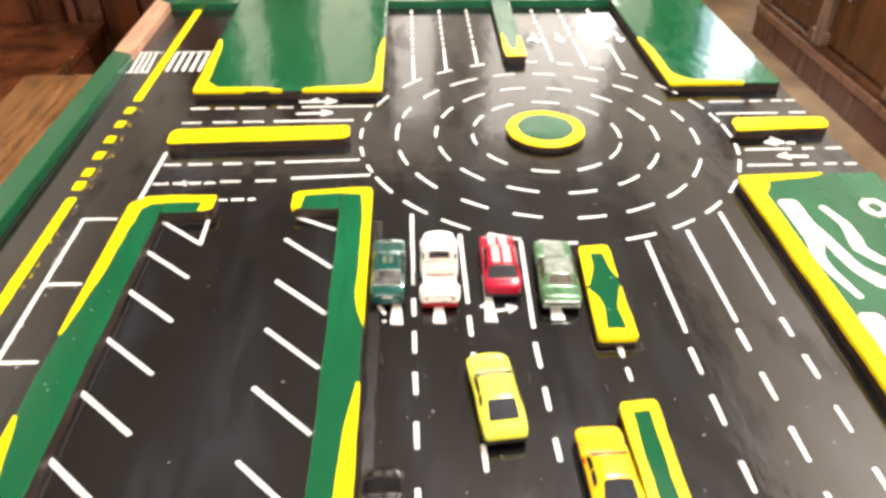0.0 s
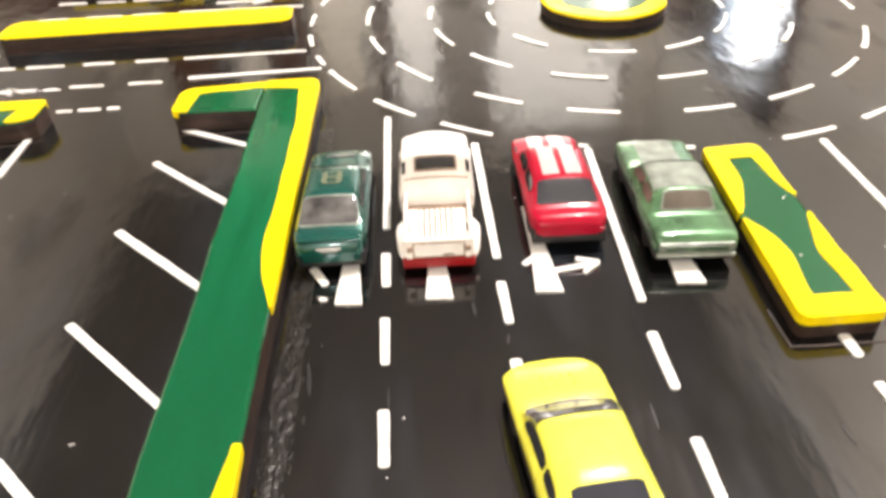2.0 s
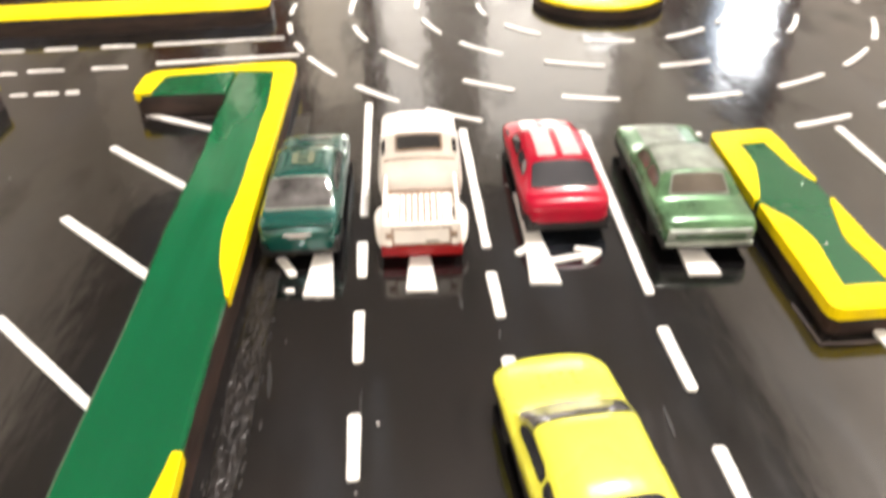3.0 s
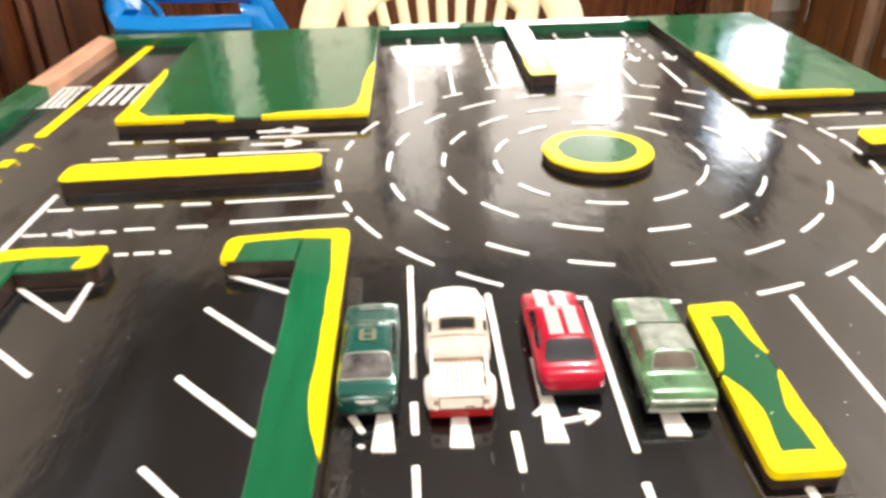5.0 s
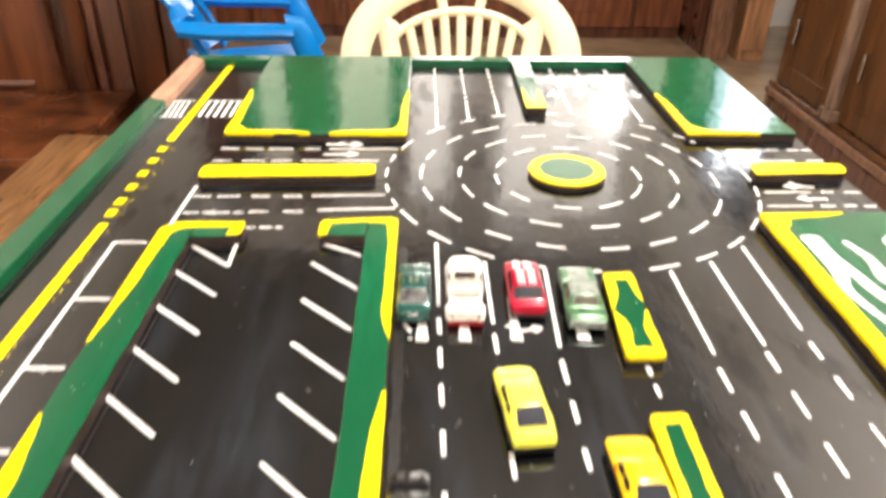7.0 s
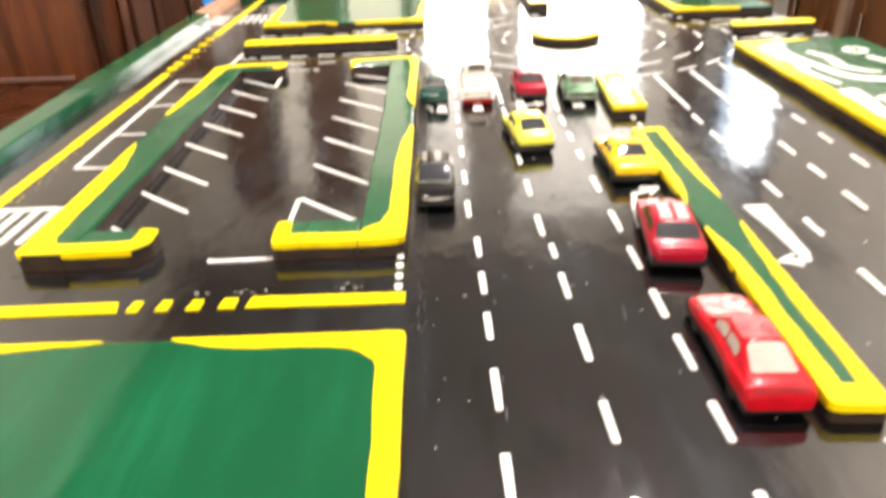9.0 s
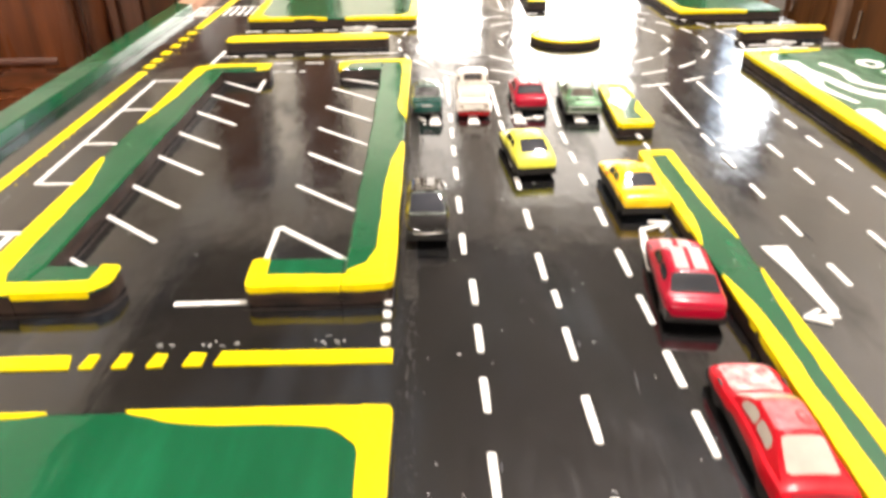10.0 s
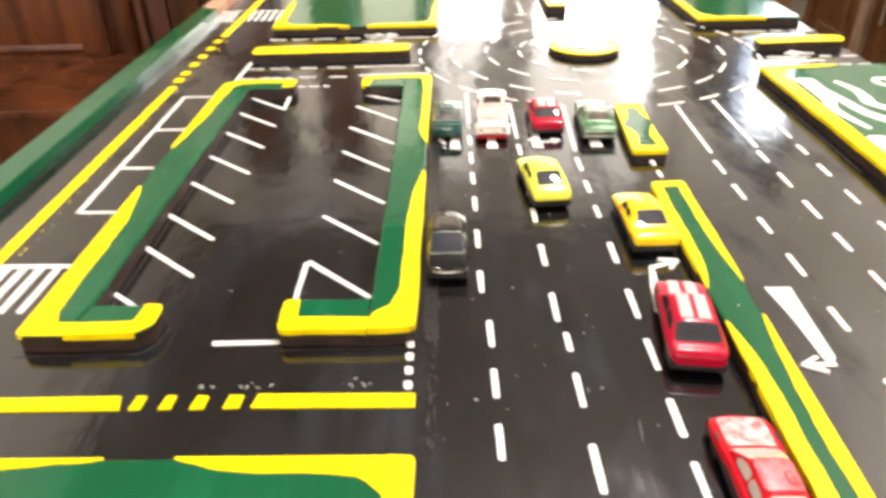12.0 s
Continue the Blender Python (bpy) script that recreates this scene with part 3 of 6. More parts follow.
# ---- chairs ----
def monobloc(name, label, m, material, fan=True, band=0.054, depth=0.42, fat=1.0, a=0.245, drop=0.0, lean=0.30, curve=0.32, root=-0.20, b=0.172):
    """A moulded plastic armchair; its front looks along +y, its feet stand on z = 0."""
    c = thing(name, m, label, "chair")
    seat = bmesh.new()
    nx, ny = 10, 10
    g = [[seat.verts.new((-0.22 + 0.44 * i / nx, -0.20 + depth * j / ny,
                          0.44 - 0.022 * math.cos((i / nx - 0.5) * math.pi) * math.sin(j / ny * math.pi) - 0.015 * (1 - j / ny) - (0.012 if j == ny else 0)))
          for i in range(nx + 1)] for j in range(ny + 1)]
    for j in range(ny):
        for i in range(nx):
            seat.faces.new((g[j][i], g[j][i + 1], g[j + 1][i + 1], g[j + 1][i]))
    top = list(seat.faces)
    r = bmesh.ops.extrude_face_region(seat, geom=top)
    bmesh.ops.translate(seat, verts=[v for v in r["geom"] if isinstance(v, bmesh.types.BMVert)], vec=(0, 0, -0.022))
    part("seat", seat, material, c, "", 40)

    def back(u, v):  # u across, v height above the floor
        return (u, root - lean * (v - 0.44) + curve * u * u, v)

    cz = 0.645
    slot, arch = 0.026, 0.020
    bm = bmesh.new()
    arc = [math.pi * k / 28 for k in range(29)]
    tube([back((a - band / 2) * math.cos(t), cz + (b - band / 2) * math.sin(t)) for t in arc], band / 2, 0.011, bm, 8, (0, 1, 0.2))
    part("back_rim", bm, material, c, "", 50)
    a2, b2 = a - band - slot - arch / 2, b - band - slot - arch / 2
    part("inner_arch", tube([back(a2 * math.cos(t), cz + b2 * math.sin(t)) for t in arc], arch / 2, 0.008, None, 8, (0, 1, 0.2)), material, c, "", 50)
    for t in (0.30, 0.62, 0.98, 1.34, 1.5708, 1.80, 2.16, 2.52, 2.84)[1::2] if fan else ():
        part("spoke", tube([back((a2 + q) * math.cos(t), cz + (b2 + q * 1.0) * math.sin(t)) for q in (0.0, slot + arch)], 0.011, 0.007, None, 8, (0, 1, 0.2)), material, c, "", 50)
    n = 9 if fan else 0
    if not fan:
        sheet = bmesh.new()
        g = [[sheet.verts.new(Vector(back(-0.19 + 0.38 * i / 8, 0.46 + (0.31 - 0.05 * abs(i / 4 - 1) ** 2) * j / 6)) + Vector((0, 0.004, 0))) for i in range(9)] for j in range(7)]
        for j in range(6):
            for i in range(8):
                sheet.faces.new((g[j][i], g[j][i + 1], g[j + 1][i + 1], g[j + 1][i]))
        r = bmesh.ops.extrude_face_region(sheet, geom=list(sheet.faces))
        bmesh.ops.translate(sheet, verts=[v for v in r["geom"] if isinstance(v, bmesh.types.BMVert)], vec=(0, -0.008, 0))
        part("back_panel", sheet, material, c, "", 40)
    for k in range(n):
        f = (k - (n - 1) / 2) / ((n - 1) / 2)
        xt = f * a2 * 0.93
        zt = cz + b2 * math.sqrt(max(0, 1 - (xt / a2) ** 2))
        part("slat", tube([back(xt, zt), back(xt * 0.76, (zt + 0.46) / 2), back(xt * 0.50, 0.455)], 0.0105, 0.006, None, 8, (0, 1, 0.2)), material, c, "", 50)
    for sx in (-1, 1):
        part("back_post", tube([back(sx * (a - band / 2), cz), back(sx * 0.228, 0.55), back(sx * 0.205, 0.44)], 0.024, 0.012, None, 8, (0, 1, 0.2)), material, c, "", 50)
        w = a + 0.017
        part("arm", tube([back(sx * (a - 0.009), 0.715 - drop), back(sx * a, 0.685 - drop), (sx * w, -0.16, 0.662 - drop), (sx * (w + 0.006), -0.06, 0.652 - drop),
                          (sx * (w + 0.006), 0.05, 0.648 - drop), (sx * (w + 0.002), depth - 0.315, 0.645 - drop), (sx * w, depth - 0.275, 0.642 - drop)],
                         0.026 * fat, 0.014 * fat, None, 8), material, c, "", 50)
        part("arm_post", tube([(sx * (w - 0.002), depth - 0.298, 0.652 - drop), (sx * (w - 0.006), depth - 0.262, 0.58), (sx * (w - 0.012), depth - 0.222, 0.50), (sx * (w - 0.022), depth - 0.175, 0.42)],
                              0.024 * fat, 0.015 * fat, None, 8, (1, 0, 0)), material, c, "", 50)
        if fan:
            part("side_band", tube([back(sx * (a - band * 0.9) * 0.80, cz + (b - band * 0.9) * 0.55), back(sx * 0.150, 0.62), back(sx * 0.115, 0.53), back(sx * 0.095, 0.45)], 0.021, 0.008, None, 8, (0, 1, 0.2)), material, c, "", 50)
        for sy, y in ((1, depth - 0.22), (-1, -0.20)):
            part("leg", tube([(sx * 0.21, y, 0.43), (sx * 0.225, y + sy * 0.03, 0.2), (sx * 0.24, y + sy * 0.06, 0.0)], 0.024, 0.016, None, 8, (0, 1, 0)), material, c, "", 50)
    return c


monobloc("plastic_chair", "cream plastic armchair with a slatted fan back behind the board", pose(0.0725, 1.40, FLOOR, 0, 0, 180), CREAM, True, 0.066, 0.42, 1.0, 0.272, 0.10, b=0.200)
monobloc("plastic_chair", "glossy blue plastic armchair turned sideways", pose(-0.600, 2.35, FLOOR, 0, 0, -80) @ Matrix.Diagonal((0.84, 0.84, 1.015, 1)), BLUE, False, 0.085, 0.48, 1.75,
         0.245, 0.072, 0.62, 1.30, -0.12)

# ---- table ----
t = thing("table", pose(0, 0, 0), "brown wooden table carrying the painted road board", "table")
part("tabletop", box(-0.34, 0.42, -0.30, 1.22, -0.062, -0.0325, 0.004), TABLE, t)
for y in (-0.22, 1.14):
    part("apron", box(-0.27, 0.35, y - 0.01, y + 0.01, -0.15, -0.063), TABLE, t)
    for x in (-0.30, 0.38):
        part("leg", box(x - 0.03, x + 0.03, y - 0.03, y + 0.03, FLOOR, -0.063, 0.004), TABLE, t)

# ---- the road board ----
T = 0.012
BX0, BX1, BY0, BY1 = -0.418, 0.497, -0.36, 1.288
board = thing("road_board", pose(0, 0, 0), "glossy black painted model road board with white and yellow lane markings", "model board")
part("base_panel", box(BX0, BX1, BY0, BY1, -0.0315, 0.0, 0.001), ROAD, board)


def rim(pts, label, material):
    r = part("rim", prism(pts, 0.0, T, None, 0.0012), material, board, label)
    return r


rim([(-0.418, BY0), (-0.390, BY0), (-0.390, 1.045), (-0.418, 1.060)], "green painted wooden rim", GREEN)
rim([(-0.418, 1.0605), (-0.390, 1.0455), (-0.390, 1.2615), (-0.418, 1.288)], "bare unpainted wooden rim", RAW)
rim([(-0.4175, 1.2885), (-0.3895, 1.262), (-0.2785, 1.262), (-0.2785, 1.2885)], "green painted wooden rim", GREEN)
rim([(-0.0335, 1.262), (0.3395, 1.262), (0.3395, 1.2885), (-0.0335, 1.2885)], "green painted wooden rim", GREEN)

LIFT = 0.0004


def warp(x, y):
    """The uneven saw cut and thick paint of the blocks' outlines."""
    a, b = wob(x, y, 0.0011, 24), wob(x + 7, y, 0.0005, 85)
    return x + a[0] + b[0], y + a[1] + b[1]


def round_outline(pts, r=0.0042):
    """Rounds the free corners of an outline; those butted against another piece stay square."""
    if area2(pts) < 0:
        pts = pts[::-1]
    out = []
    for i, p in enumerate(pts):
        a, b = Vector(pts[i - 1]), Vector(pts[(i + 1) % len(pts)])
        p = Vector(p)
        d1, d2 = (p - a), (b - p)
        butted = abs(p.x + 0.2467) < 0.0035 or abs(p.x + 0.0711) < 0.001 or p.x < -0.389 or p.y > 1.26
        if butted or d1.angle(d2) < 0.35:
            out.append(tuple(p))
            continue
        q = min(r, 0.42 * d1.length, 0.42 * d2.length)
        s0, s1 = p - d1.normalized() * q, p + d2.normalized() * q
        out += [tuple(s0 * (1 - k) ** 2 + p * 2 * k * (1 - k) + s1 * k * k) for k in (0, 0.25, 0.5, 0.75, 1)]
    return out


def fine(pts, step=0.007):
    out = []
    for p, q in zip(pts, pts[1:] + pts[:1]):
        n = max(1, int(math.dist(p, q) / step))
        out += [(p[0] + (q[0] - p[0]) * k / n, p[1] + (q[1] - p[1]) * k / n) for k in range(n)]
    return out


def clip(pts, outline, grow=0.0005):
    """The part of an outline that lies on a convex block."""
    for p, q in zip(outline, outline[1:] + outline[:1]):
        l = math.dist(p, q)
        if l < 1e-7:
            continue
        nx, ny = -(q[1] - p[1]) / l, (q[0] - p[0]) / l
        side = [(v[0] - p[0]) * nx + (v[1] - p[1]) * ny + grow for v in pts]
        out = []
        for i, v in enumerate(pts):
            u, su, sv = pts[i - 1], side[i - 1], side[i]
            if (su < 0) != (sv < 0):
                k = su / (su - sv)
                out.append((u[0] + (v[0] - u[0]) * k, u[1] + (v[1] - u[1]) * k))
            if sv >= 0:
                out.append(v)
        pts = out
    return [p for i, p in enumerate(pts) if math.dist(p, pts[i - 1]) > 1e-5]


OUTLINE = {}


def block(name, pts, label, top=GREEN, group="raised traffic islands", z1=T):
    b = thing(name, pose(0, 0, 0), label, "traffic island", group)
    OUTLINE[b] = round_outline(pts)
    pts = [warp(*p) for p in fine(OUTLINE[b])]
    part("body", prism(pts, 0.0, z1 - 0.0016), EDGE, b)
    part("top_paint", prism(pts, z1 - 0.0016, z1, None, 0.0013), top, b)
    return b


LAYER = [0]


def kerb(b, edge, ws, side, label=""):
    """A hand-painted yellow band along a straight edge (p0, p1); ws: widths along it; side: the unit vector inwards."""
    (x0, y0), (x1, y1) = edge
    n = 40
    fs = np.linspace(0, 1, n)
    w = np.interp(fs, np.linspace(0, 1, len(ws)), ws)
    for _ in range(10):
        w[1:-1] = (w[:-2] + 2 * w[1:-1] + w[2:]) / 4
    body = float(np.median(ws))
    for end in (0, -1):
        if ws[end] < 0.35 * body:
            d = fs if end == 0 else 1 - fs
            w = np.maximum(w, np.where(d < 0.4, 0.38 * body * np.sqrt(np.clip(d / 0.07, 0, 1)), 0))
    outer, inner = [], []
    for f, q in zip(fs, w):
        x, y = x0 + (x1 - x0) * f, y0 + (y1 - y0) * f
        dx, dy = wob(x, y, 0.0009 if q > 0.003 else 0.0003, 38)
        outer.append((x - side[0] * 0.0005, y - side[1] * 0.0005))
        inner.append((x + side[0] * max(0.0004, q) + abs(side[0]) * dx, y + side[1] * max(0.0004, q) + abs(side[1]) * dy))
    LAYER[0] = (LAYER[0] + 1) % 6
    z1 = T + LIFT + LAYER[0] * 0.00012
    band = [warp(*p) for p in clip(outer + inner[::-1], OUTLINE[b])]
    part("kerb_paint", prism(band, T - 0.0036, z1, None, 0.0003), YELLOW, b, label)


def patch(b, pts, material=YELLOW, name="kerb_paint", dz=0.0):
    LAYER[0] = (LAYER[0] + 1) % 6
    pts = [warp(x + wob(x, y, 0.0006)[0], y + wob(x, y, 0.0006)[1]) for x, y in clip(fine(pts, 0.005), OUTLINE[b], 0.0003)]
    part(name, prism(pts, T - 0.0003, T + LIFT + LAYER[0] * 0.00012 + dz), material, b)


E_, W_, N_, S_ = (1, 0), (-1, 0), (0, 1), (0, -1)

b = block("traffic_island", [(-0.275, 0.916), (-0.036, 0.915), (-0.034, 1.2885), (-0.278, 1.2885)], "large green wooden block with yellow painted kerbs")
kerb(b, ((-0.275, 0.916), (-0.276, 1.096)), [0.016, 0.013, 0.012, 0.011, 0.009, 0.004], E_)
kerb(b, ((-0.275, 0.916), (-0.163, 0.9155)), [0.018, 0.011, 0.011, 0.011, 0.010, 0.003], N_)
kerb(b, ((-0.137, 0.9155), (-0.036, 0.915)), [0.003, 0.010, 0.011, 0.012, 0.014, 0.018], N_)
kerb(b, ((-0.036, 0.915), (-0.035, 1.094)), [0.013, 0.012, 0.010, 0.009, 0.007, 0.002], W_)
patch(b, [(-0.264, 0.925), (-0.245, 0.926), (-0.252, 0.934), (-0.262, 0.946)])
patch(b, [(-0.066, 0.925), (-0.046, 0.924), (-0.047, 0.946), (-0.053, 0.934)])

b = block("traffic_island", [(0.341, 0.920), (0.488, 0.920), (0.494, 1.2885), (0.340, 1.2885)], "large green wooden block with yellow painted kerbs")
kerb(b, ((0.341, 0.920), (0.3405, 1.086)), [0.014, 0.012, 0.011, 0.011, 0.010, 0.003], E_)
kerb(b, ((0.341, 0.920), (0.438, 0.920)), [0.016, 0.011, 0.010, 0.010, 0.009, 0.004], N_)
patch(b, [(0.351, 0.929), (0.372, 0.930), (0.362, 0.938), (0.352, 0.952)])

b = block("traffic_island", [(0.1350, 1.018), (0.1650, 1.020), (0.1690, 1.262), (0.1390, 1.262)], "narrow green wooden divider with a yellow painted end")
patch(b, [(0.1352, 1.0178), (0.1648, 1.0198), (0.1662, 1.070), (0.1655, 1.094), (0.1620, 1.098), (0.1590, 1.070), (0.1560, 1.048), (0.1480, 1.045), (0.1440, 1.060), (0.1435, 1.090), (0.1405, 1.108), (0.1378, 1.108)])

b = block("traffic_island", [(-0.2745, 0.785), (-0.270, 0.781), (-0.076, 0.787), (-0.0695, 0.793), (-0.0705, 0.814), (-0.076, 0.818), (-0.270, 0.814), (-0.276, 0.806)],
          "long narrow wooden divider painted all yellow", YELLOW)
b = block("traffic_island", [(0.379, 0.789), (0.489, 0.793), (0.4965, 0.803), (0.496, 0.816), (0.492, 0.820), (0.388, 0.821), (0.381, 0.812)],
          "short wooden divider painted all yellow", YELLOW)

RC = (0.1585, 0.8090)
b = thing("traffic_island", pose(0, 0, 0), "round wooden roundabout island, green with a yellow ring", "traffic island", "raised traffic islands")
TD = 0.0085
part("body", disc(*RC, 0.0455, 0, TD - 0.0022, 48), EDGE, b)
part("kerb_paint", disc(*RC, 0.0458, TD - 0.0022, TD, 48, 0.0012, 0.0012), YELLOW, b)
part("top_paint", disc(RC[0], RC[1] + 0.001, 0.0325, TD - 0.0003, TD + 0.0003, 40, 0, 0.0014), GREEN, b)

# Bracket-shaped kerbs round the car park.
b = block("traffic_island", [(-0.278, 0.189), (-0.2495, 0.188), (-0.2445, 0.219), (-0.2445, 0.640), (-0.2445, 0.669), (-0.262, 0.668), (-0.2765, 0.655)],
          "long green wooden kerb with yellow edges beside the car park")
kerb(b, ((-0.2765, 0.655), (-0.2775, 0.470)), [0.0135, 0.0120, 0.0108, 0.0098, 0.0075, 0.002], E_)
kerb(b, ((-0.2775, 0.390), (-0.278, 0.189)), [0.002, 0.012, 0.0145, 0.0145, 0.015, 0.018], E_)
patch(b, [(-0.278, 0.6535), (-0.2625, 0.6685), (-0.2445, 0.6695), (-0.2445, 0.656), (-0.256, 0.654), (-0.2635, 0.646), (-0.2635, 0.62)])
patch(b, [(-0.2785, 0.1885), (-0.2497, 0.1877), (-0.2475, 0.200), (-0.257, 0.2005), (-0.262, 0.212), (-0.264, 0.23), (-0.27, 0.23)])
b = block("traffic_island", [(-0.2440, 0.6405), (-0.200, 0.641), (-0.194, 0.645), (-0.195, 0.668), (-0.2440, 0.669)], "short green wooden kerb end with a yellow edge")
kerb(b, ((-0.2440, 0.669), (-0.195, 0.668)), [0.0125, 0.011, 0.011, 0.012], S_)
patch(b, [(-0.194, 0.6685), (-0.1935, 0.6445), (-0.200, 0.6405), (-0.2075, 0.641), (-0.206, 0.659)])
b = block("traffic_island", [(-0.2490, 0.1882), (-0.208, 0.189), (-0.199, 0.199), (-0.200, 0.2185), (-0.2440, 0.2188)], "short green wooden kerb end with a yellow edge")
kerb(b, ((-0.2490, 0.1882), (-0.208, 0.189)), [0.012, 0.011, 0.011, 0.012], N_)
patch(b, [(-0.212, 0.1886), (-0.2075, 0.1885), (-0.1985, 0.1985), (-0.1995, 0.219), (-0.2115, 0.219), (-0.212, 0.201)])

b = block("traffic_island", [(-0.0705, 0.2225), (-0.0705, 0.190), (-0.0425, 0.192), (-0.0400, 0.672), (-0.044, 0.677), (-0.0710, 0.677)],
          "long green wooden kerb with yellow edges along the lanes")
kerb(b, ((-0.0398, 0.677), (-0.0410, 0.472)), [0.013, 0.0100, 0.0090, 0.0086, 0.0082, 0.0080, 0.0080, 0.0081, 0.0082, 0.0083, 0.0083, 0.0080, 0.0070, 0.0004], W_)
kerb(b, ((-0.0414, 0.411), (-0.0425, 0.191)), [0.002, 0.009, 0.011, 0.011, 0.0115, 0.014], W_)
kerb(b, ((-0.0710, 0.6773), (-0.0400, 0.6773)), [0.009, 0.010, 0.012, 0.017], S_)
kerb(b, ((-0.0705, 0.1905), (-0.0425, 0.1915)), [0.0115, 0.012, 0.015, 0.020], N_)
patch(b, [(-0.0545, 0.23), (-0.058, 0.214), (-0.069, 0.2045), (-0.060, 0.198), (-0.047, 0.198), (-0.048, 0.225)])
b = block("traffic_island", [(-0.119, 0.642), (-0.0715, 0.641), (-0.0715, 0.6765), (-0.114, 0.673), (-0.1185, 0.668)], "short green wooden kerb end with a yellow edge")
kerb(b, ((-0.1185, 0.6735), (-0.0715, 0.677)), [0.011, 0.0085, 0.0075, 0.0075], S_)
kerb(b, ((-0.1190, 0.642), (-0.1187, 0.668)), [0.009, 0.010, 0.011], E_)
b = block("traffic_island", [(-0.1235, 0.1905), (-0.0710, 0.190), (-0.0710, 0.222), (-0.124, 0.221)], "short green wooden kerb end with a yellow edge")
kerb(b, ((-0.1235, 0.1905), (-0.0710, 0.190)), [0.013, 0.0125, 0.012, 0.012], N_)
kerb(b, ((-0.1235, 0.1905), (-0.124, 0.221)), [0.011, 0.010, 0.010], E_)

T = 0.0095
b = block("traffic_island", [(0.1435, 0.451), (0.1745, 0.451), (0.1770, 0.573), (0.1500, 0.572)], "short green wooden divider with wavy yellow edges", z1=T)
kerb(b, ((0.1500, 0.572), (0.1468, 0.516)), [0.009, 0.0085, 0.0095, 0.0095, 0.006, 0.0015], E_)
kerb(b, ((0.1466, 0.512), (0.1435, 0.451)), [0.001, 0.008, 0.0105, 0.0095, 0.008, 0.008], E_)
kerb(b, ((0.1770, 0.573), (0.1760, 0.528)), [0.008, 0.007, 0.006, 0.0045, 0.001], W_)
kerb(b, ((0.1757, 0.514), (0.1745, 0.451)), [0.001, 0.005, 0.0075, 0.0075, 0.007, 0.008], W_)
kerb(b, ((0.1500, 0.5725), (0.1770, 0.5735)), [0.011, 0.011, 0.010], S_)
kerb(b, ((0.1435, 0.4505), (0.1745, 0.4505)), [0.012, 0.012, 0.011], N_)

b = block("traffic_island", [(0.1375, 0.029), (0.163, 0.028), (0.170, 0.388), (0.1435, 0.385)], "long green wooden divider with wavy yellow edges", z1=T)
kerb(b, ((0.1435, 0.385), (0.1415, 0.232)), [0.008, 0.0065, 0.0065, 0.007, 0.007, 0.001], E_)
kerb(b, ((0.1410, 0.196), (0.1375, 0.029)), [0.001, 0.008, 0.009, 0.009, 0.009, 0.010], E_)
kerb(b, ((0.170, 0.388), (0.1670, 0.240)), [0.008, 0.0065, 0.0065, 0.0065, 0.005, 0.001], W_)
kerb(b, ((0.1665, 0.203), (0.163, 0.028)), [0.001, 0.006, 0.0075, 0.0075, 0.0075, 0.008], W_)
kerb(b, ((0.1435, 0.3855), (0.170, 0.3885)), [0.010, 0.010, 0.009], S_)
kerb(b, ((0.1375, 0.0285), (0.163, 0.0275)), [0.014, 0.014, 0.014], N_)

T = 0.012
b = block("traffic_island", [(0.3355, -0.10), (0.490, -0.10), (0.491, 0.690), (0.341, 0.685)], "large green wooden block with a yellow kerb and white hand-painted lettering")
kerb(b, ((0.341, 0.685), (0.3355, -0.10)), [0.016, 0.016, 0.0155, 0.015, 0.015, 0.015, 0.015, 0.015, 0.015], E_)
kerb(b, ((0.341, 0.685), (0.432, 0.688)), [0.026, 0.013, 0.011, 0.010, 0.008, 0.002], S_)
patch(b, [(0.354, 0.675), (0.370, 0.676), (0.366, 0.663), (0.355, 0.648)])
# illegible hand-painted strokes
for i, (pts, ws) in enumerate((([(0.372, 0.634), (0.372, 0.60), (0.368, 0.565), (0.361, 0.545), (0.364, 0.52), (0.371, 0.489)], [0.020, 0.019, 0.015, 0.010, 0.008, 0.006]),
                ([(0.374, 0.612), (0.381, 0.575), (0.386, 0.53), (0.398, 0.508), (0.418, 0.50), (0.44, 0.505)], [0.008, 0.010, 0.012, 0.016, 0.016, 0.010]),
                ([(0.402, 0.624), (0.410, 0.596), (0.408, 0.572), (0.404, 0.556), (0.414, 0.538), (0.430, 0.525)], [0.007, 0.009, 0.013, 0.013, 0.010, 0.006]),
                ([(0.448, 0.610), (0.442, 0.622), (0.448, 0.633), (0.460, 0.633), (0.466, 0.622), (0.460, 0.610), (0.449, 0.608)], 0.007),
                ([(0.452, 0.590), (0.462, 0.560), (0.476, 0.548)], 0.009),
                ([(0.366, 0.464), (0.364, 0.43), (0.358, 0.39), (0.362, 0.34)], [0.020, 0.017, 0.012, 0.007]),
                ([(0.384, 0.440), (0.392, 0.38), (0.41, 0.34)], 0.012))):
    part("lettering", stroke(pts, ws, T + 0.0001, 0.0004 + 0.00012 * i, None, 0.12), WHITE, b, "white brush stroke")

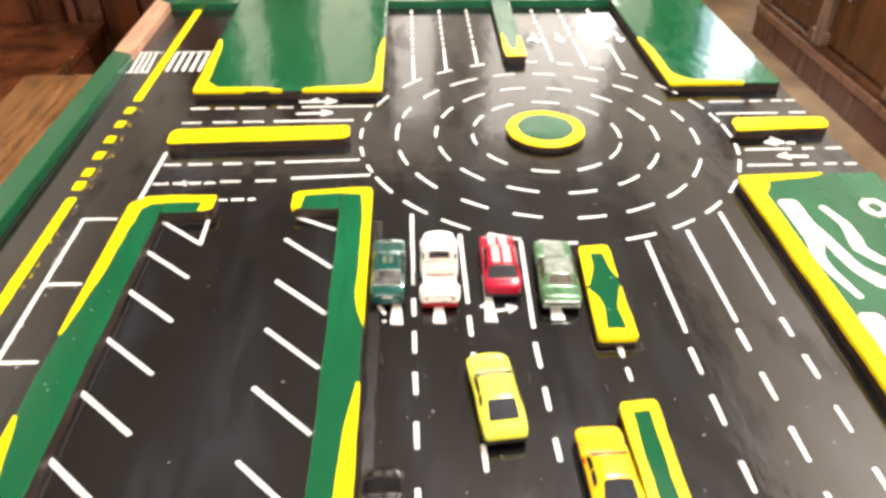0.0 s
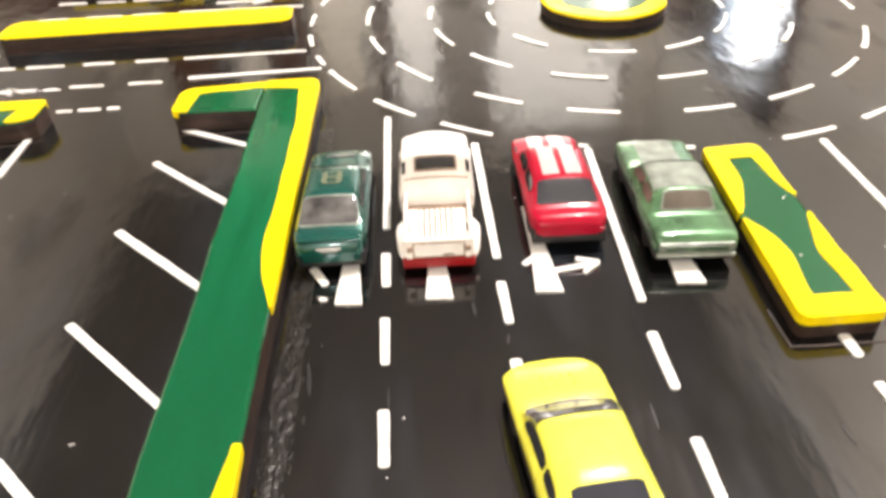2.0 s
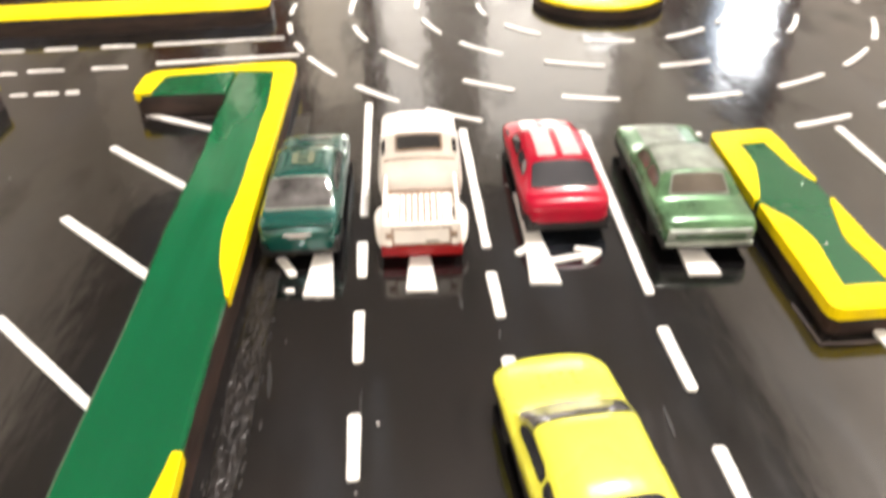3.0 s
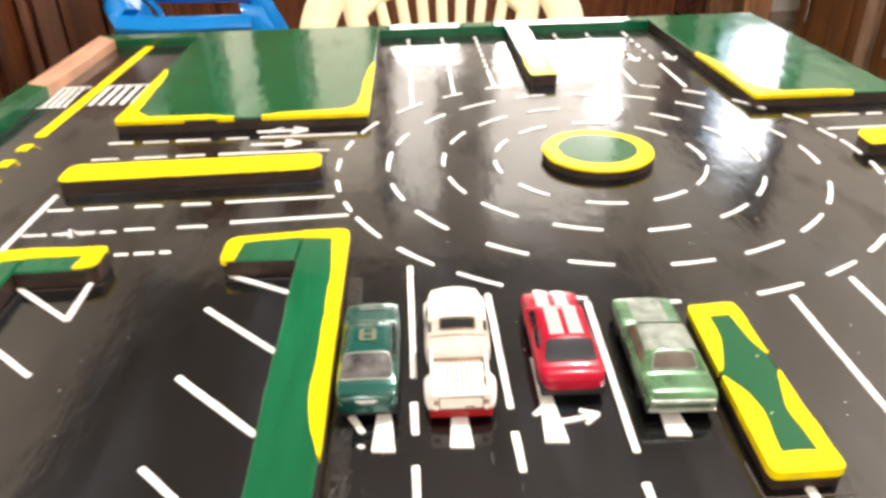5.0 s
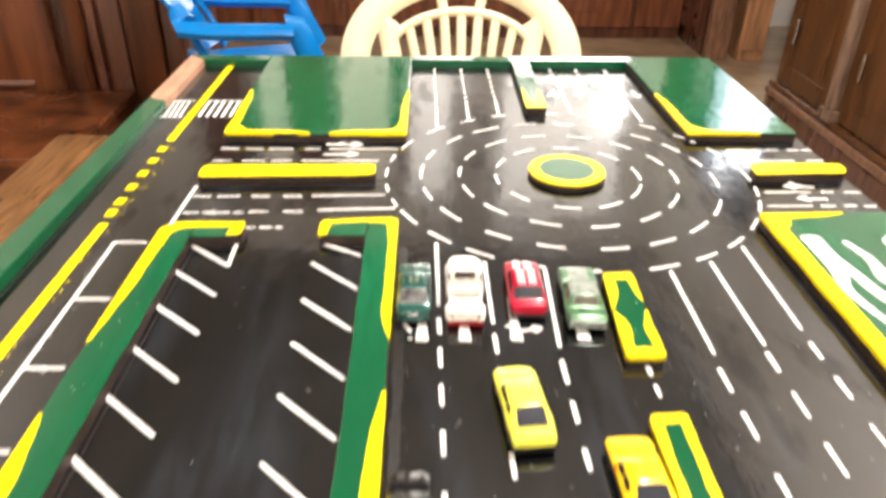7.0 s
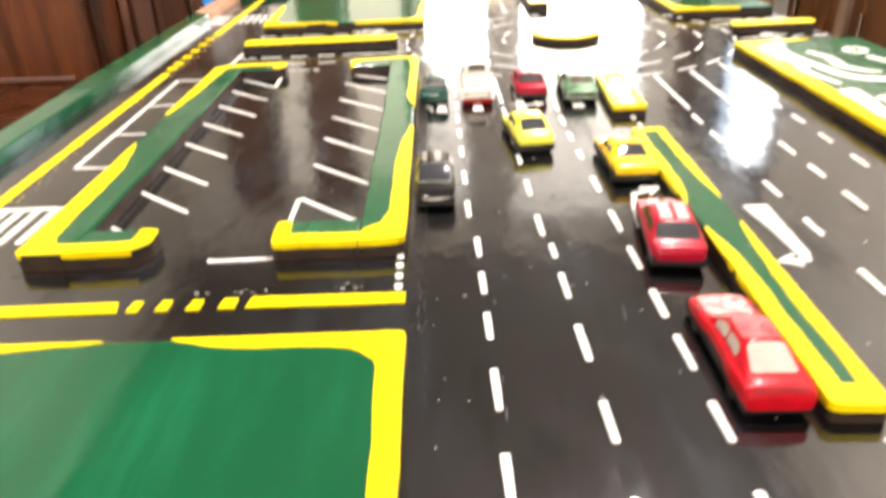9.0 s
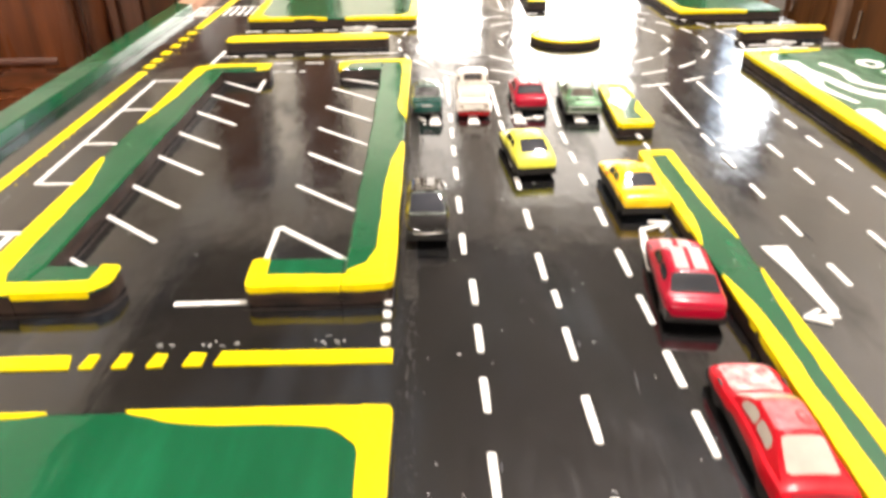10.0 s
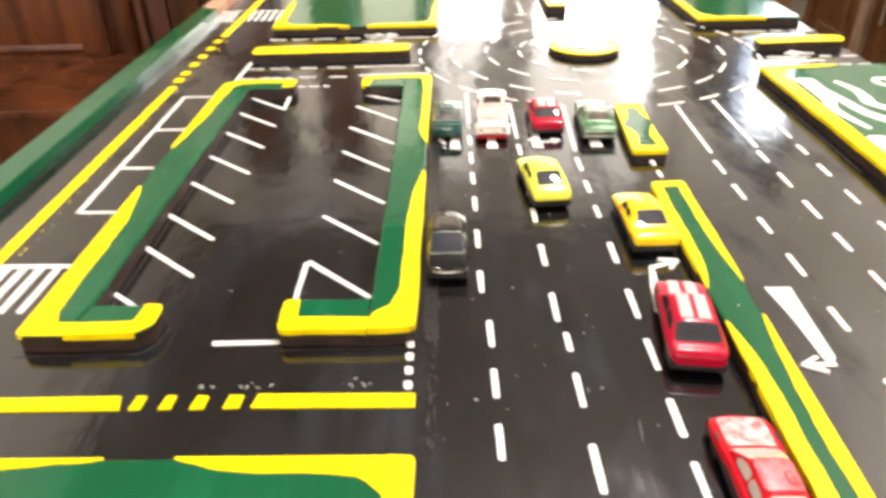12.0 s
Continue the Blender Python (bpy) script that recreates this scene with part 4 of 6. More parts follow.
b = block("traffic_island", [(-0.3895, -0.34), (-0.040, -0.34), (-0.039, 0.0915), (-0.3895, 0.0925)], "large green wooden block with a yellow painted corner")
kerb(b, ((-0.152, 0.0920), (-0.039, 0.0915)), [0.001, 0.008, 0.010, 0.011, 0.013, 0.024], S_)
kerb(b, ((-0.3895, 0.0930), (-0.186, 0.0922)), [0.012, 0.012, 0.011, 0.010, 0.007, 0.001], S_)
kerb(b, ((-0.039, 0.0918), (-0.040, -0.34)), [0.0125, 0.0115, 0.011, 0.011, 0.011, 0.011, 0.011, 0.011], W_)
patch(b, [(-0.050, 0.081), (-0.067, 0.080), (-0.060, 0.0755), (-0.0525, 0.0685), (-0.050, 0.060)])

# ---- markings ----


TH = [0]


def mark(name, pts, width, material=WHITE, rough=0.06):
    TH[0] = (TH[0] + 1) % 4
    if material is WHITE:
        k = 0.76 * (1 + 0.22 * noise.noise(Vector((pts[0][0] * 61, pts[0][1] * 61, 2.7))))
        width = [w * k for w in width] if isinstance(width, (list, tuple)) else [width * k * e for e in np.linspace(1.07, 0.93, len(pts))]
        rough = rough * 2.2
    return part(name, stroke(pts, width, 0.0, 0.0004 + 0.00015 * TH[0], None, rough), material, board)


def flat(name, pts, material=WHITE):
    return part(name, prism([(x + wob(x, y, 0.0005)[0], y + wob(x, y, 0.0005)[1]) for x, y in pts], -0.0002, 0.0010), material, board)


# roundabout rings: radius, then the arcs of the dashes in degrees
RINGS = [
    (0.2180, [-79, -70, -65, -57, -52.5, -44, -38.5, -30.5, -26, -18, -15, -8, -4, 4.8, 6.2, 13, 16, 24, 29, 39, 46, 53, 59, 65, 71, 77, 84, 96, 104, 110,
              117, 124, 131, 141, 149, 158, 163, 169, 174, 181, 186, 192, 197, 202, 204.6, 214.6, 219.3, 228.5, 232.7, 241.6, 246, 255, 259, 269]),
    (0.1762, [-110, -100, -89, -79, -72, -60.5, -54, -42, -35.5, -21.5, -10, 3, 9.5, 18.7, 25, 35.3, 40.8, 51, 57.5, 69, 76.5, 87, 94.5, 105, 112.5, 127, 133.5, 144,
              154, 164, 169.5, 183, 191, 202, 208.5, 221, 231.5, 242]),
    (0.1300, [-117.5, -102, -88.7, -74.8, -63, -48.5, -40, -23.5, -8.7, 7, 14.5, 29.6, 40.7, 54.5, 66, 80.7, 93, 108.3, 118.5, 135, 144.5, 158.8, 169, 181.3, 191.8, 206.6,
              215.3, 231]),
    (0.0868, [-109.5, -89.3, -75.6, -54.8, -44, -17.2, -7.5, 16.2, 32.7, 54.3, 70.3, 92.7, 109.7, 131.4, 144, 163.2, 178, 194.5, 212, 231.7]),
]
CX, CY = 0.1595, 0.8080
for r, arcs in RINGS:
    for a0, a1 in zip(arcs[::2], arcs[1::2]):
        cut = 0.4
        mark("ring_dash", [(CX + r * math.cos(radians(a)), CY + r * math.sin(radians(a))) for a in np.linspace(a0 + cut, a1 - cut, 5)], 0.0042, WHITE, 0.09)


def lane(x, ys, width=0.0047, name="lane_dash"):
    for y0, y1 in zip(ys[::2], ys[1::2]):
        cut = max(-0.0016, min(0.0016, 0.12 * (y1 - y0)))
        mark(name, [(x, y0 + cut), (x + 0.0003, y1 - cut)], width)


def row(y, xs, width=0.0042, name="lane_dash"):
    for x0, x1 in zip(xs[::2], xs[1::2]):
        mark(name, [(x0 + 0.001, y), (x1 - 0.001, y)], width)


lane(-0.001, [0.645, 0.533, 0.517, 0.493, 0.476, 0.450, 0.431, 0.407, 0.383, 0.358, 0.329, 0.301, 0.271, 0.243])
lane(0.0025, [0.213, 0.186, 0.167, 0.142, 0.124, 0.098, 0.075, 0.044, 0.019, -0.012, -0.035, -0.06, -0.09, -0.115])
lane(0.0445, [0.609, 0.507, 0.493, 0.467, 0.450, 0.425, 0.405, 0.382, 0.362, 0.338, 0.305, 0.275, 0.242, 0.210])
lane(0.048, [0.200, 0.181, 0.163, 0.134, 0.109, 0.077, 0.049, 0.021, -0.006, -0.035, -0.06, -0.09])
mark("lane_dash", [(0.101, 0.594), (0.096, 0.476)], 0.0050)
lane(0.0945, [0.459, 0.430, 0.412, 0.388, 0.365, 0.344, 0.306, 0.277, 0.245, 0.212, 0.193, 0.163, 0.141, 0.112, 0.097, 0.067, 0.046, 0.019, -0.005, -0.035])
lane(0.1605, [0.452, 0.439, 0.429, 0.414])
lane(0.157, [0.020, -0.005, -0.03, -0.055])
mark("lane_dash", [(0.2205, 0.590), (0.2185, 0.466)], 0.0050)
lane(0.2158, [0.448, 0.419, 0.399, 0.370, 0.341, 0.315, 0.287, 0.257, 0.222, 0.196, 0.154, 0.126, 0.10, 0.07])
mark("lane_dash", [(0.2645, 0.606), (0.264, 0.477)], 0.0050)
lane(0.2615, [0.468, 0.442, 0.420, 0.391, 0.368, 0.337, 0.315, 0.288, 0.263, 0.231, 0.20, 0.172, 0.145, 0.115])
mark("lane_dash", [(0.307, 0.636), (0.304, 0.498)], 0.0050)
lane(0.3025, [0.480, 0.457, 0.437, 0.411, 0.386, 0.360, 0.332, 0.305, 0.278, 0.25, 0.222, 0.195])
# lanes on the far side
lane(0.0055, [0.968, 1.060, 1.068, 1.085, 1.092, 1.106, 1.113, 1.130, 1.138, 1.152, 1.160, 1.175, 1.183, 1.20, 1.208, 1.225, 1.233, 1.252], 0.0045)
lane(0.0510, [0.996, 1.085, 1.092, 1.106, 1.113, 1.130, 1.138, 1.152, 1.160, 1.175, 1.183, 1.20, 1.208, 1.225, 1.233, 1.252], 0.0045)
lane(0.0960, [1.016, 1.090, 1.098, 1.112, 1.122, 1.136, 1.146, 1.162, 1.170, 1.186, 1.195, 1.210, 1.218, 1.232, 1.240, 1.252], 0.0045)
lane(0.2045, [1.027, 1.120, 1.130, 1.146, 1.156, 1.172, 1.182, 1.198, 1.208, 1.224, 1.234, 1.250], 0.0045)
lane(0.2490, [1.010, 1.105, 1.130, 1.146, 1.156, 1.172, 1.182, 1.198, 1.208, 1.224, 1.234, 1.250], 0.0045)
lane(0.2990, [0.993, 1.085, 1.110, 1.126, 1.138, 1.154, 1.166, 1.182, 1.194, 1.210, 1.222, 1.250], 0.0045)
# west arm
row(0.8905, [-0.274, -0.251, -0.243, -0.219, -0.213, -0.181, -0.167, -0.146, -0.136, -0.046])
row(0.852, [-0.276, -0.252, -0.239, -0.210, -0.203, -0.177, -0.166, -0.069])
row(0.7515, [-0.272, -0.252, -0.245, -0.219, -0.207, -0.186, -0.172, -0.150])
mark("lane_dash", [(-0.139, 0.753), (-0.058, 0.7555)], 0.0042)
row(0.7115, [-0.273, -0.256, -0.252, -0.238, -0.235, -0.222, -0.219, -0.207], 0.0036)
row(0.714, [-0.203, -0.181, -0.166, -0.144])
mark("lane_dash", [(-0.128, 0.7175), (-0.045, 0.7215)], 0.0042)
row(0.678, [-0.198, -0.188, -0.185, -0.171, -0.168, -0.160])
mark("stop_line", [(-0.2755, 0.778), (-0.2775, 0.672)], 0.0046)
# east arm
row(0.889, [0.383, 0.429, 0.436, 0.452, 0.463, 0.479, 0.482, 0.496])
row(0.8545, [0.380, 0.459, 0.473, 0.495])
row(0.7625, [0.381, 0.436, 0.448, 0.463, 0.475, 0.495])
row(0.727, [0.370, 0.422, 0.431, 0.448, 0.457, 0.472, 0.480, 0.495])


def arrow(tail, tip, width, head, name="lane_arrow"):
    """A shaft with a barbed head, hand-painted."""
    d = Vector((tip[0] - tail[0], tip[1] - tail[1])).normalized()
    s = Vector((-d.y, d.x))
    bm = stroke([tail, (tip[0] - d.x * head * 0.5, tip[1] - d.y * head * 0.5)], width, 0.0, 0.0007)
    t = Vector(tip)
    for q in (1, -1):
        stroke([tuple(t - d * head + s * head * 0.58 * q), tip], width * 0.72, 0.0, 0.00115 + 0.00015 * q, bm)
    return part(name, bm, WHITE, board)


arrow((-0.140, 0.872), (-0.097, 0.873), 0.0042, 0.013)
arrow((-0.140, 0.906), (-0.094, 0.906), 0.0042, 0.013)
mark("lane_arrow", [(-0.130, 0.904), (-0.112, 0.922)], 0.004)
arrow((0.446, 0.744), (0.413, 0.746), 0.0042, 0.012)
arrow((0.445, 0.776), (0.411, 0.778), 0.0042, 0.012)
mark("lane_arrow", [(0.435, 0.777), (0.422, 0.790)], 0.004)
for x in (0.192, 0.228, 0.275):
    arrow((x, 1.135), (x + 0.002, 1.10), 0.0042, 0.012)
mark("lane_arrow", [(0.190, 1.125), (0.180, 1.108)], 0.004)
arrow((0.320, 1.135), (0.322, 1.10), 0.0042, 0.012)
# turn arrows under and behind the waiting cars
for x, w in ((-0.0150, 0.0105), (0.0200, 0.0105), (0.0625, 0.0105), (0.1180, 0.0110)):
    flat("lane_arrow", [(x - w / 2, 0.4845), (x + w / 2, 0.4835), (x + w * 0.3, 0.512), (x + w * 0.25, 0.545), (x - w * 0.25, 0.545), (x - w * 0.3, 0.512)])
arrow((0.063, 0.4965), (0.0850, 0.5005), 0.0027, 0.0075)
mark("lane_arrow", [(0.0635, 0.510), (0.0555, 0.503)], 0.004)
mark("lane_arrow", [(-0.0305, 0.508), (-0.0250, 0.4975)], 0.0044)
mark("lane_arrow", [(-0.0262, 0.4885), (-0.0240, 0.4880)], 0.0026)
mark("lane_arrow", [(0.112, 0.220), (0.113, 0.245), (0.117, 0.272)], [0.012, 0.007, 0.0035])
arrow((0.117, 0.271), (0.137, 0.2795), 0.0036, 0.011)
flat("lane_arrow", [(0.1835, 0.244), (0.2005, 0.2435), (0.1985, 0.205), (0.197, 0.172), (0.1925, 0.166), (0.190, 0.172), (0.188, 0.21)])
arrow((0.1945, 0.167), (0.176, 0.166), 0.0036, 0.011)
# car park
YL = [0.602, 0.552, 0.4955, 0.4365, 0.380, 0.320, 0.2685]
for y in YL:
    mark("parking_stripe", [(-0.2485, y + 0.043), (-0.199, y)], 0.0046)
mark("parking_stripe", [(-0.199, 0.602), (-0.200, 0.645)], 0.0044)
mark("parking_stripe", [(-0.249, 0.252), (-0.219, 0.228)], 0.0046)
for y in (0.621, 0.562, 0.4995, 0.438, 0.375, 0.309, 0.240):
    mark("parking_stripe", [(-0.1205, y + 0.0445), (-0.0745, y)] if y < 0.62 else [(-0.116, 0.645), (-0.0755, 0.621)], 0.0046)
mark("parking_stripe", [(-0.1225, 0.284), (-0.1225, 0.240)], 0.0044)
mark("stop_line", [(-0.1635, 0.1935), (-0.125, 0.194)], 0.0046)
lane(-0.0455, [0.1925, 0.1875, 0.1815, 0.1755, 0.1695, 0.1635, 0.1570, 0.1510], 0.0062)
# taxi bays by the west road
mark("parking_stripe", [(-0.3205, 0.366), (-0.3215, 0.648)], 0.0046)
for y in (0.6475, 0.5475, 0.453, 0.3665):
    mark("parking_stripe", [(-0.320, y), (-0.2895, y - 0.0005)], 0.0042)
# yellow lines
mark("yellow_line", [(-0.347, 0.918), (-0.3455, 1.262)], 0.0108, YELLOW, 0.08)
mark("yellow_line", [(-0.347, 0.686), (-0.3475, 0.15)], 0.0102, YELLOW, 0.10)
for y in (0.888, 0.851, 0.8125, 0.775, 0.738, 0.7105):
    flat("yellow_dash", [(-0.3535, y - 0.0078), (-0.3435, y - 0.008), (-0.3425, y + 0.008), (-0.3530, y + 0.0085)], YELLOW)
flat("yellow_line", [(-0.385, 0.1365), (-0.199, 0.137), (-0.2015, 0.1475), (-0.385, 0.147)], YELLOW)
for x0, x1 in ((-0.1935, -0.1876), (-0.1775, -0.1712), (-0.1605, -0.1536), (-0.1430, -0.1345)):
    flat("yellow_dash", [(x0 - 0.0004, 0.137), (x1, 0.1372), (x1 + 0.0004, 0.1472), (x0 + 0.0012, 0.1475)], YELLOW)
flat("yellow_line", [(-0.1285, 0.137), (-0.041, 0.1365), (-0.041, 0.147), (-0.1265, 0.148)], YELLOW)
# zebra crossings
for x in np.linspace(-0.383, -0.361, 4):
    mark("crosswalk_bar", [(x, 1.010), (x - 0.004, 1.076)], 0.0044)
for x in np.linspace(-0.334, -0.290, 5):
    mark("crosswalk_bar", [(x, 1.010), (x - 0.001, 1.076)], 0.0062)
row(1.078, [-0.389, -0.356, -0.337, -0.286], 0.004, "crosswalk_bar")
row(1.008, [-0.389, -0.356], 0.004, "crosswalk_bar")
for x in np.linspace(-0.383, -0.298, 8):
    mark("crosswalk_bar", [(x, 0.283), (x - 0.001, 0.229)], 0.0068)
row(0.2845, [-0.388, -0.354, -0.341, -0.290], 0.006, "crosswalk_bar")
# paint splashes and dry-brush flecks beside the lines
rng = random.Random(4)


def flecks(name, spots, material, length=(0.0005, 0.0018), turn=None, z=0.0, width=(0.0003, 0.0007)):
    bm = bmesh.new()
    for x, y in spots:
        a, l, w = rng.uniform(0, math.pi) if turn is None else rng.gauss(turn, 0.12), rng.uniform(*length), rng.uniform(*width)
        ux, uy = math.cos(a), math.sin(a)
        ring = []
        for k in range(7):
            t = 2 * math.pi * k / 7
            e, g = l * math.cos(t) * rng.uniform(0.5, 1.1), w * math.sin(t) * rng.uniform(0.5, 1.2)
            ring.append((x + ux * e - uy * g, y + uy * e + ux * g))
        prism(ring, z - 0.0001, z + 0.00025, bm)
    return tagged(part(name, bm, material, board), kind="stuff")


spots = [(-0.334 + rng.gauss(0, 0.003), rng.uniform(0.18, 0.36)) for _ in range(22)]
spots += [(-0.338 + rng.gauss(0, 0.002), rng.uniform(0.66, 0.86)) for _ in range(26)]
spots += [(rng.choice((-0.155, -0.135, -0.075)) + rng.gauss(0, 0.006), 0.1535 + abs(rng.gauss(0, 0.002))) for _ in range(26)]
spots += [(rng.uniform(-0.03, 0.33), rng.uniform(0.05, 0.6)) for _ in range(26)]
spots += [(rng.uniform(-0.25, -0.08), rng.uniform(0.22, 0.62)) for _ in range(14)]
spots += [(rng.uniform(0.0, 0.3), rng.uniform(0.62, 1.0)) for _ in range(16)]
flecks("paint_flecks", spots, FLECK)
spots = [(rng.uniform(-0.03, 0.33), rng.uniform(0.02, 0.66)) for _ in range(70)]
flecks("paint_specks", spots, WHITE, (0.0002, 0.0006), None, 0.0, (0.0002, 0.0005))
spots = [(-0.240 + rng.gauss(0, 0.002), 0.7115 + rng.gauss(0, 0.0022)) for _ in range(40)]
spots += [(x + rng.uniform(-0.030, 0.030), 0.7115 + rng.gauss(0, 0.0015)) for x in [-0.238] * 30]
yellow = [(-0.338 + rng.gauss(0, 0.003), y + rng.gauss(0, 0.005)) for y in (0.888, 0.851, 0.8125, 0.775, 0.738, 0.7105) for _ in range(5)]
yellow += [(-0.338 + rng.gauss(0, 0.002), rng.uniform(0.25, 0.68)) for _ in range(24)]
flecks("yellow_smears", yellow, YELLOW, (0.001, 0.004), 1.7)
spots += [(-0.321 + rng.gauss(0, 0.0028), rng.uniform(0.37, 0.65)) for _ in range(46)]
spots += [(rng.uniform(-0.318, -0.29), y + rng.gauss(0, 0.0026)) for y in (0.6475, 0.5475, 0.453, 0.3665) for _ in range(9)]
flecks("smudged_paint", spots, WHITE, (0.0008, 0.0024))
spots = [(rng.uniform(0.156, 0.170), rng.uniform(0.47, 0.565)) for _ in range(7)] + [(rng.uniform(0.150, 0.160), rng.uniform(0.08, 0.36)) for _ in range(9)]
flecks("paint_specks", spots[:3] + spots[9:11], WHITE, (0.0003, 0.0006), None, 0.0096)
spots = [(rng.uniform(-0.27, -0.04), rng.uniform(0.93, 1.26)) for _ in range(10)] + [(rng.uniform(-0.27, -0.25), rng.uniform(0.22, 0.62)) for _ in range(6)]
flecks("paint_specks", spots, FLECK, (0.0004, 0.0010), None, 0.0121)
# scuffed streaks along the foot of the lane kerb and dry-brush marks in the lanes
spots = [(-0.0345 + abs(rng.gauss(0, 0.0035)), rng.uniform(0.10, 0.62)) for _ in range(240)]
flecks("scuff_streaks", spots, GRIME, (0.0008, 0.004), math.pi / 2, 0.0, (0.0002, 0.0006))
spots = [(-0.0390 + 0.0105 * rng.random() ** 1.3 + 0.0015 * noise.noise(Vector((0, k * 0.11, 0))), rng.uniform(0.03, 0.67)) for k in range(900)]
ridge = [(-0.0338 + 0.0012 * noise.noise(Vector((k * 0.31, 2.0, 0))), 0.195 + k * 0.0115) for k in range(39)]
part("rough_paint_edge", stroke(ridge, [0.0075 + 0.003 * noise.noise(Vector((k * 0.4, 7.0, 0))) for k in range(39)], 0.0, 0.00022, None, 0.5), GRIT, board, "rough gritty band of paint")
flecks("gritty_dust", spots, DUST, (0.0002, 0.0012), math.pi / 2, 0.0, (0.00012, 0.0003))
spots = [(rng.uniform(-0.03, 0.33), rng.uniform(0.0, 0.62)) for _ in range(34)]
flecks("dry_brush_streaks", spots, SCUFF, (0.003, 0.012), math.pi / 2)
# brown glue round the foot of the islands; the short divider's line paints a reflected edge
for pts in ([(-0.2795, 0.1835), (-0.205, 0.1845), (-0.1955, 0.1965), (-0.196, 0.214)], [(-0.1255, 0.186), (-0.040, 0.187)],
            [(-0.2405, 0.224), (-0.2405, 0.40), (-0.2402, 0.637)], [(-0.240, 0.6365), (-0.198, 0.637), (-0.1915, 0.642)], [(-0.117, 0.6375), (-0.076, 0.637)],
            [(0.1400, 0.466), (0.1402, 0.4465), (0.1780, 0.4465), (0.1788, 0.456)], [(-0.278, 0.7775), (-0.07, 0.783)], [(0.3345, 0.66), (0.332, 0.42)],
            [(-0.389, 1.2585), (-0.28, 1.2585)], [(-0.3865, 0.30), (-0.3865, 0.62), (-0.3862, 1.02)]):
    part("glue_reflection_line", stroke(pts, 0.0008, 0.0, 0.0003, None, 0.6), GLUE, board, "thin brown line of glue and reflected edge")

# ---- toy cars ----


